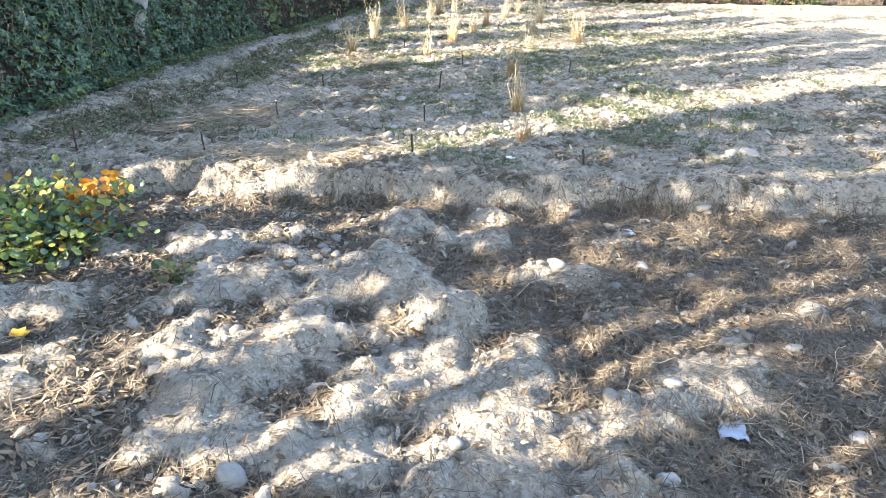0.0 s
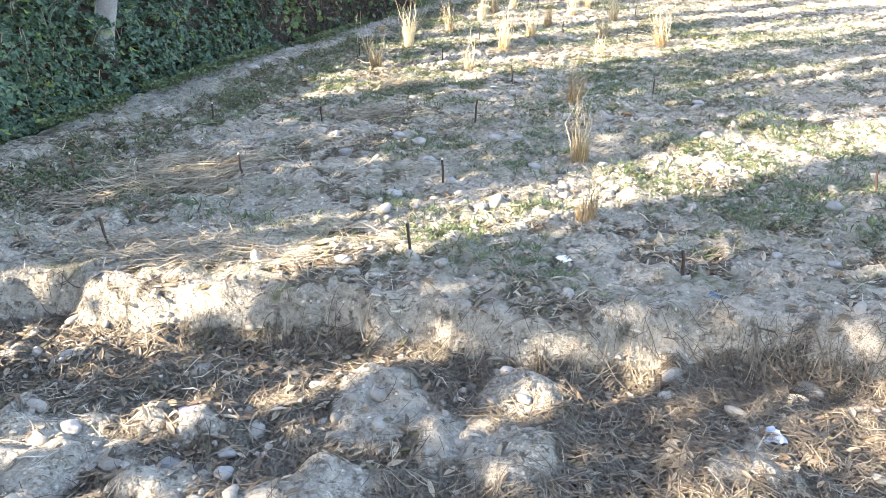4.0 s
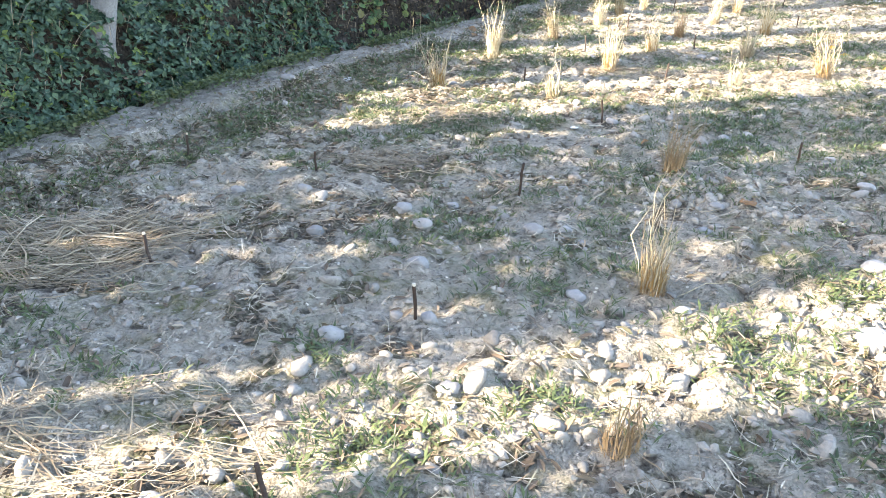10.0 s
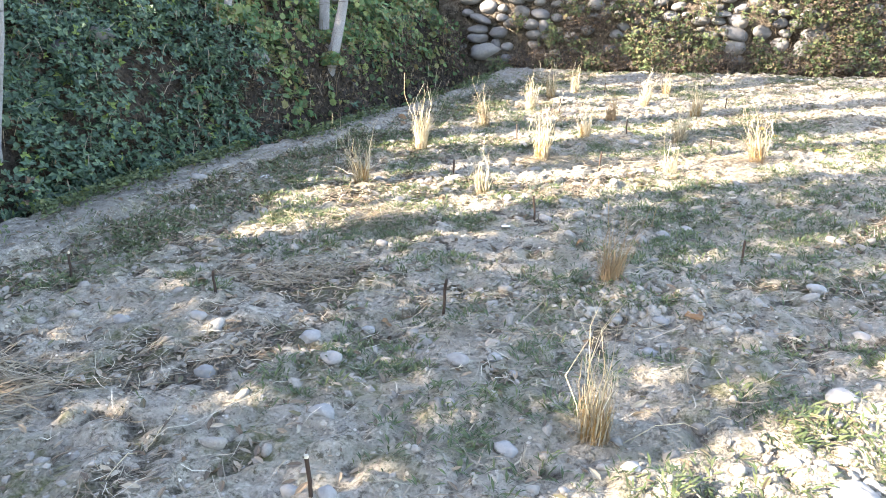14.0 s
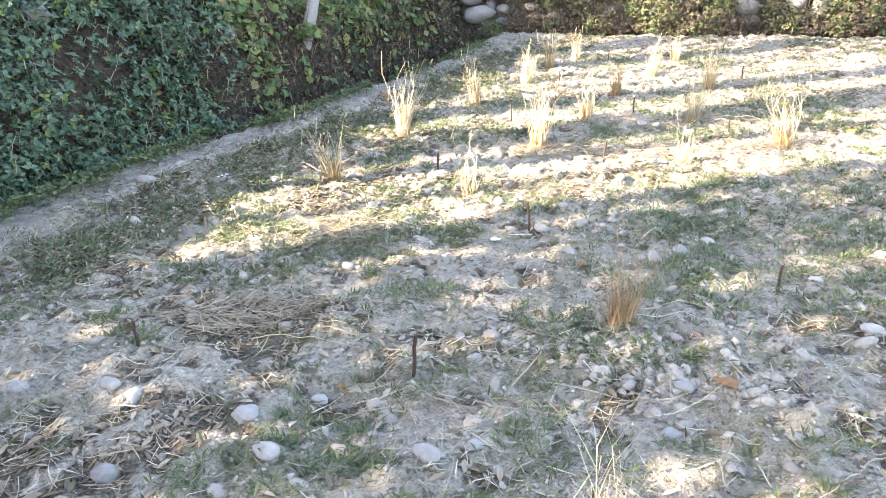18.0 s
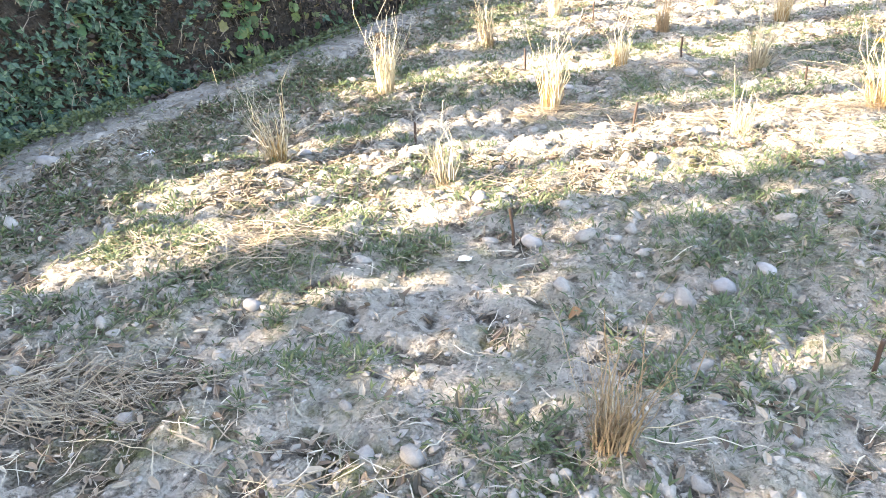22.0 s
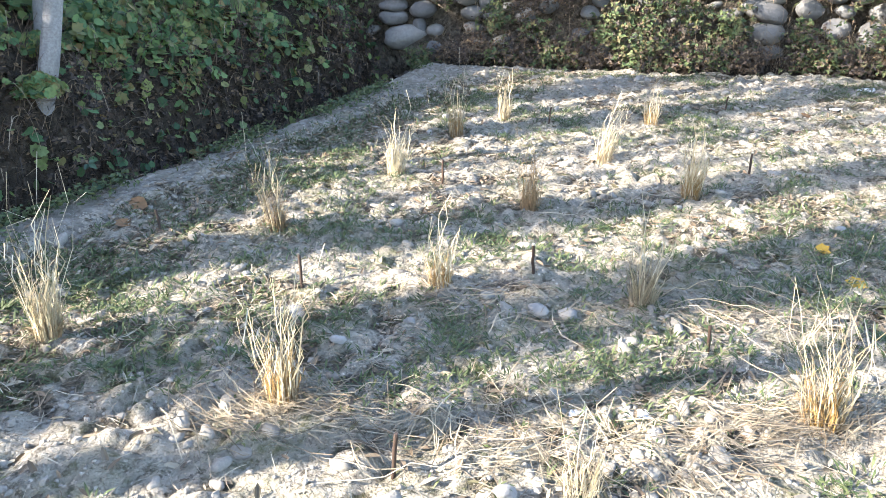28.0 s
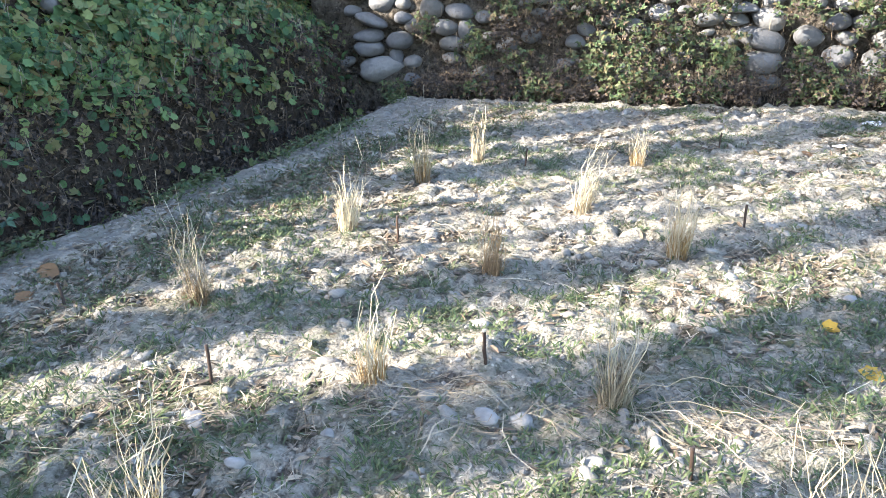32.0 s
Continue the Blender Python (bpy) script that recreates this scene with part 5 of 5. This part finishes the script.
for name, some, mats, label in (("wall_vine", GREEN_V, WALL_LEAF, "green vines growing over the stone wall"), ("withered_brush", DRY_V, BRAMBLE_DRY, "withered brown brush at the foot of the wall")):
    pos = np.concatenate(some)
    foliage(name, pos, np.full(len(pos), -1.57), rng, 0.095 if name == "wall_vine" else 0.07, mats, label, "plants", THREE, 0.9, None, 0.6)
out = []
for i in range(4200):
    sx, s = rng.uniform(-2.4, 7.5), np.linspace(0, 1, 4)
    L, d = rng.uniform(0.08, 0.3), rng.normal(0, 0.6, 3)
    high = 0.45 * rng.uniform(0, 1) ** 2 if i % 4 else rng.uniform(0.3, 1.2)
    sy = float(wall_y(sx)) - rng.uniform(0.04, 0.2) - 0.2 * max(0.0, 0.35 - high)
    out.append(ribbon(np.stack([sx + d[0] * L * s, sy + d[1] * L * s * 0.4, rest(sx, sy) + high + L * ((0.5 + d[2]) * s - 0.4 * s**2)], 1), 0.005 * (1.1 - 0.6 * s)))
v, f = merge(out)
tagged(part("dry_brush_stalks", mesh_from("dry_brush_stalks", v, f), TWIG), "tangled dry brush stalks before the stone wall", "stalks", kind="stuff")

# ---- loose river stones ----
ROUND = []
for i in range(8):
    bm = pebble_shape(60 + i, 3, 0.42, 0.55)
    me = bpy.data.meshes.new("river_stone")
    for fc in bm.faces:
        fc.smooth = True
    bm.to_mesh(me)
    bm.free()
    me.materials.append(STONE)
    ROUND.append(me)
STONES = [
    (-0.03, 6.09, 0.05), (-1.38, 6.14, 0.04), (-0.76, 6.14, 0.054), (-0.41, 5.57, 0.05), (-0.31, 5.13, 0.036), (-0.17, 5.13, 0.037), (-0.48, 4.9, 0.047), (0.31, 5.58, 0.045),
    (0.02, 5.79, 0.034), (-1.79, 6.07, 0.048), (0.75, 5.55, 0.033), (1.47, 6.15, 0.048), (1.38, 7.91, 0.043), (-1.06, 5.73, 0.049), (0.55, 5.38, 0.017), (-0.1, 4.92, 0.017),
    (-0.57, 5.96, 0.049), (-2.94, 8.33, 0.062), (0.21, 6.12, 0.026), (0.11, 6.21, 0.031), (1.54, 7.42, 0.052), (0.73, 8.14, 0.05), (0.75, 6.46, 0.039), (0.78, 6.71, 0.04),
    (0.87, 8.34, 0.039), (-0.98, 7.51, 0.036), (-0.12, 7.88, 0.03), (0.77, 7.42, 0.022), (-0.56, 6.33, 0.032), (0.41, 7.08, 0.024), (-0.3, 8.73, 0.041), (0.07, 4.75, 0.041)]
STONES += [
    (-0.49, 3.96, 0.041), (-2.74, 5.69, 0.034), (0.61, 4.19, 0.033), (1.45, 5.64, 0.064), (0.48, 9.75, 0.034), (1.09, 9.46, 0.036), (1.22, 9.56, 0.032), (-0.38, 8.46, 0.03),
    (0.57, 8.76, 0.027), (-0.07, 8.3, 0.045), (-2.13, 8.72, 0.045), (-1.62, 8.96, 0.034), (-1.25, 8.98, 0.039), (1.16, 12.44, 0.04), (1.71, 12.38, 0.04), (-0.74, 10.61, 0.051)]
STONES += [
    (0.31, 10.94, 0.05), (-0.43, 10.42, 0.032), (-1.19, 10.88, 0.024), (-0.2, 10.66, 0.026), (0.82, 12.54, 0.032), (0.44, 10.97, 0.048), (-1.14, 2.74, 0.038), (-0.73, 2.69, 0.044),
    (0.87, 2.52, 0.051), (1.18, 2.42, 0.04), (-0.49, 2.64, 0.038), (1.38, 2.71, 0.04), (0.47, 3.17, 0.029), (1.57, 4.32, 0.03), (-0.32, 0.65, 0.058), (1.2, 0.79, 0.046),
    (2.41, 4.48, 0.072), (1.95, 1.81, 0.037), (1.32, 1.38, 0.044), (-0.54, 2.77, 0.028), (-0.63, 2.37, 0.039), (-0.69, 1.55, 0.019), (2.03, 1.2, 0.051), (0.97, 1.47, 0.032),
    (-1.97, 2.29, 0.054), (-0.37, 3.22, 0.029), (0.39, 3.34, 0.029), (0.61, 3.56, 0.021), (1.8, 4.23, 0.036), (1.99, 4.97, 0.053), (1.64, 6.74, 0.045)]
rng = np.random.default_rng(801)
for i, (sx, sy, r) in enumerate(STONES):
    ob = new("river_stone", ROUND[i % 8])
    r = r * 1.06
    ob.matrix_world = Matrix.Translation((sx, sy, rest(sx, sy) + r * 0.12)) @ Euler((rng.normal(0, 0.1), rng.normal(0, 0.1), rng.uniform(-0.5, 0.5) + (3.14 if i % 2 else 0))).to_matrix().to_4x4() @ Matrix.Diagonal((r, r * 0.95, r, 1))
    size = "large" if r > 0.055 else "small" if r < 0.03 else "fist-sized"
    tagged(ob, f"{size} smooth pale grey river stone half sunk in soil", "stone", "loose river stones")


# ---- scraps and single leaves ----
def crumple(name, x, y, size, mat, label, category, seed, lift=0.5, stretch=1.0):
    """A crushed scrap: a folded thin sheet with some body."""
    bm = bmesh.new()
    bmesh.ops.create_grid(bm, x_segments=6, y_segments=6, size=1)
    off = Vector((seed * 3.3, seed * 1.9, 0))
    for v in bm.verts:
        v.co.z = 0.55 * abs(noise.noise(v.co * 1.3 + off)) + 0.25 * noise.noise(v.co * 3 + off)
        v.co.x += 0.25 * noise.noise(v.co * 1.7 + off)
        v.co.y += 0.25 * noise.noise(v.co * 1.9 - off)
    low = min(v.co.z for v in bm.verts)
    bmesh.ops.solidify(bm, geom=bm.faces[:], thickness=0.04)
    for v in bm.verts:
        v.co.z -= low
    ob = part(name, bm, mat)
    ob.matrix_world = Matrix.Translation((x, y, rest(x, y) + 0.004)) @ Matrix.Rotation(seed * 1.1, 4, "Z") @ Matrix.Diagonal((size * stretch, size, size * lift, 1))
    return tagged(ob, label, category)


crumple("paper_scrap", -2.54, 8.68, 0.045, PAPER, "crumpled white scrap beside the path", "litter", 1, 0.9)
crumple("paper_scrap", 0.57, 4.11, 0.027, PAPER, "crumpled white paper scrap on shaded soil", "litter", 2, 0.8, 1.3)
crumple("paper_scrap", -0.31, 8.11, 0.02, PAPER, "small white scrap next to a stake", "litter", 3, 0.8, 1.4)
crumple("paper_scrap", 2.36, 16.3, 0.07, PAPER, "white scrap at the foot of the wall", "litter", 4, 1.0)
crumple("paper_scrap", 1.99, 15.55, 0.05, PAPER, "torn white scraps near the wall", "litter", 5, 0.6, 1.6)
crumple("plastic_scrap", 1.33, 3.11, 0.045, BLUE_SCRAP, "pale blue plastic scrap under the step", "litter", 6, 0.9)
crumple("plastic_scrap", 1.52, 1.18, 0.05, BLUE_SCRAP, "grey-blue plastic wrapper in dead grass", "litter", 7, 0.7, 1.6)
crumple("plastic_scrap", 1.25, 3.8, 0.045, DARK_SCRAP, "dark plastic rag lying on shaded soil", "litter", 8, 0.6, 1.5)
crumple("plastic_scrap", -0.76, 2.91, 0.04, varied("mauve_scrap", [(0.4, 0.3, 0.38), (0.42, 0.32, 0.4)], 0.5, 0.4, 30, False), "mauve plastic scrap below the step", "litter", 9, 0.9)
crumple("yellow_wrapper", 0.42, 0.54, 0.035, YELLOW_SCRAP, "small square yellow wrapper on the earth", "litter", 10, 0.4)
crumple("yellow_wrapper", 1.87, 3.04, 0.035, YELLOW_SCRAP, "bright yellow scrap in dead grass", "litter", 11, 0.7)
crumple("paper_scrap", 0.82, 10.3, 0.025, PAPER, "bleached white rag amid straw", "litter", 12, 0.6, 1.8)
crumple("paper_scrap", 0.61, 10.25, 0.025, PAPER, "white scrap amid straw", "litter", 13, 0.9)
crumple("rust_clump", 0.93, 6.73, 0.03, RUST_LEAF, "rust-brown lump of dead leaf on a mound", "dead leaf", 14, 0.8, 1.4)


def fallen_leaf(x, y, size, mat, label, seed):
    """One broad lobed leaf lying on the soil, with its stalk."""
    rng = np.random.default_rng(seed)
    top = new("broad_leaf")
    top.matrix_world = Matrix.Translation((x, y, rest(x, y) + 0.012)) @ Euler((rng.normal(0, 0.25), rng.normal(0, 0.25), rng.uniform(0, 6.3))).to_matrix().to_4x4()
    tagged(top, label, "leaf", "fallen broad leaves")
    v = BIG_V * size + [0, 0, 0.01]
    v[:, 2] += 0.012 * np.sin(v[:, 0] / size * 5 + seed)
    part("blade", mesh_from("blade", v, BIG_F, False), mat, top)
    s = np.linspace(0, 1, 4)
    a, b = ribbon(np.stack([0.1 * size * s, -0.45 * size - 0.5 * size * s, 0.012 + 0.006 * s], 1), np.full(4, 0.003))
    part("stalk", mesh_from("stalk", a, b), TWIG, top)


for i, (lx, ly, size, mat, label) in enumerate([
        (1.70, 11.69, 0.11, YELLOW_LEAF, "bright yellow fallen leaf on weeds"), (1.58, 12.06, 0.085, YELLOW_LEAF, "yellow fallen leaf on shaded soil"),
        (-1.65, 1.45, 0.13, YELLOW_LEAF, "dull yellow fallen leaf on lumpy earth"), (-2.27, 11.22, 0.1, RUST_LEAF, "orange-brown fallen leaf near the path"),
        (-2.4, 11.5, 0.12, RUST_LEAF, "rusty fallen leaf near the path"), (0.25, 7.75, 0.065, RUST_LEAF, "curled rust leaf on the field"),
        (-0.5, 6.42, 0.06, RUST_LEAF, "small rusty leaf among stones"), (0.2, 1.7, 0.1, RUST_LEAF, "orange leaf in dead grass"), (1.7, 1.9, 0.12, RUST_LEAF, "orange leaf caught in dead grass"),
        (1.75, 15.2, 0.13, RUST_LEAF, "rusty leaves near the wall"), (2.0, 11.0, 0.1, YELLOW_LEAF, "yellow leaf amid straw")]):
    fallen_leaf(lx, ly, size, mat, label, 820 + i)


# ---- single long stalks lying by the clumps ----
def long_stalk(x0, y0, x1, y1, high, mat, seed):
    rng = np.random.default_rng(seed)
    s = np.linspace(0, 1, 12)
    x, y = x0 + (x1 - x0) * s + 0.02 * np.sin(s * 7 + seed), y0 + (y1 - y0) * s + 0.03 * np.sin(s * 5 + seed)
    z = land(x, y) + 0.006 + high * np.sin(s * np.pi) ** 0.8
    v, f = tube(np.stack([x, y, z], 1), 0.0021 * (1 - 0.6 * s), 5)
    tagged(part("fallen_stalk", mesh_from("fallen_stalk", v, f), mat), "long bleached grass stalk arching over the soil", "stalk", "fallen stalks")


for i, a in enumerate([(0.68, 5.74, 1.35, 6.15, 0.02), (0.55, 7.1, 1.0, 7.35, 0.09), (0.58, 7.12, 0.95, 7.2, 0.05), (0.55, 7.08, 0.3, 7.5, 0.1), (0.8, 11.22, 1.5, 11.0, 0.08), (0.82, 11.18, 1.35, 10.85, 0.06),
                       (0.8, 11.25, 1.45, 11.3, 0.12), (1.4, 10.5, 0.95, 10.75, 0.12), (1.42, 10.45, 1.05, 10.4, 0.05), (-0.5, 9.95, -0.85, 10.0, 0.04), (-0.4, 9.95, 0.1, 10.3, 0.05), (-1.75, 8.85, -2.3, 9.0, 0.08),
                       (-1.1, 6.66, -0.2, 6.75, 0.01), (-0.3, 6.6, 0.35, 7.2, 0.02), (-1.0, 5.1, -0.6, 5.9, 0.015), (-0.9, 5.0, -1.0, 5.5, 0.01), (1.1, 6.1, 1.5, 6.5, 0.03), (0.6, 2.2, 1.2, 2.5, 0.03), (2.05, 1.6, 2.2, 1.9, 0.05),
                       (0.2, 10.4, 0.9, 9.6, 0.02), (-0.1, 9.6, 0.7, 10.1, 0.03), (1.2, 3.7, 1.35, 3.95, 0.01), (-0.6, 12.9, -0.3, 12.6, 0.03), (0.0, 12.2, 0.6, 12.1, 0.02)]):
    long_stalk(*a, (BLEACHED, GREYED, STRAW)[i % 3], 900 + i)
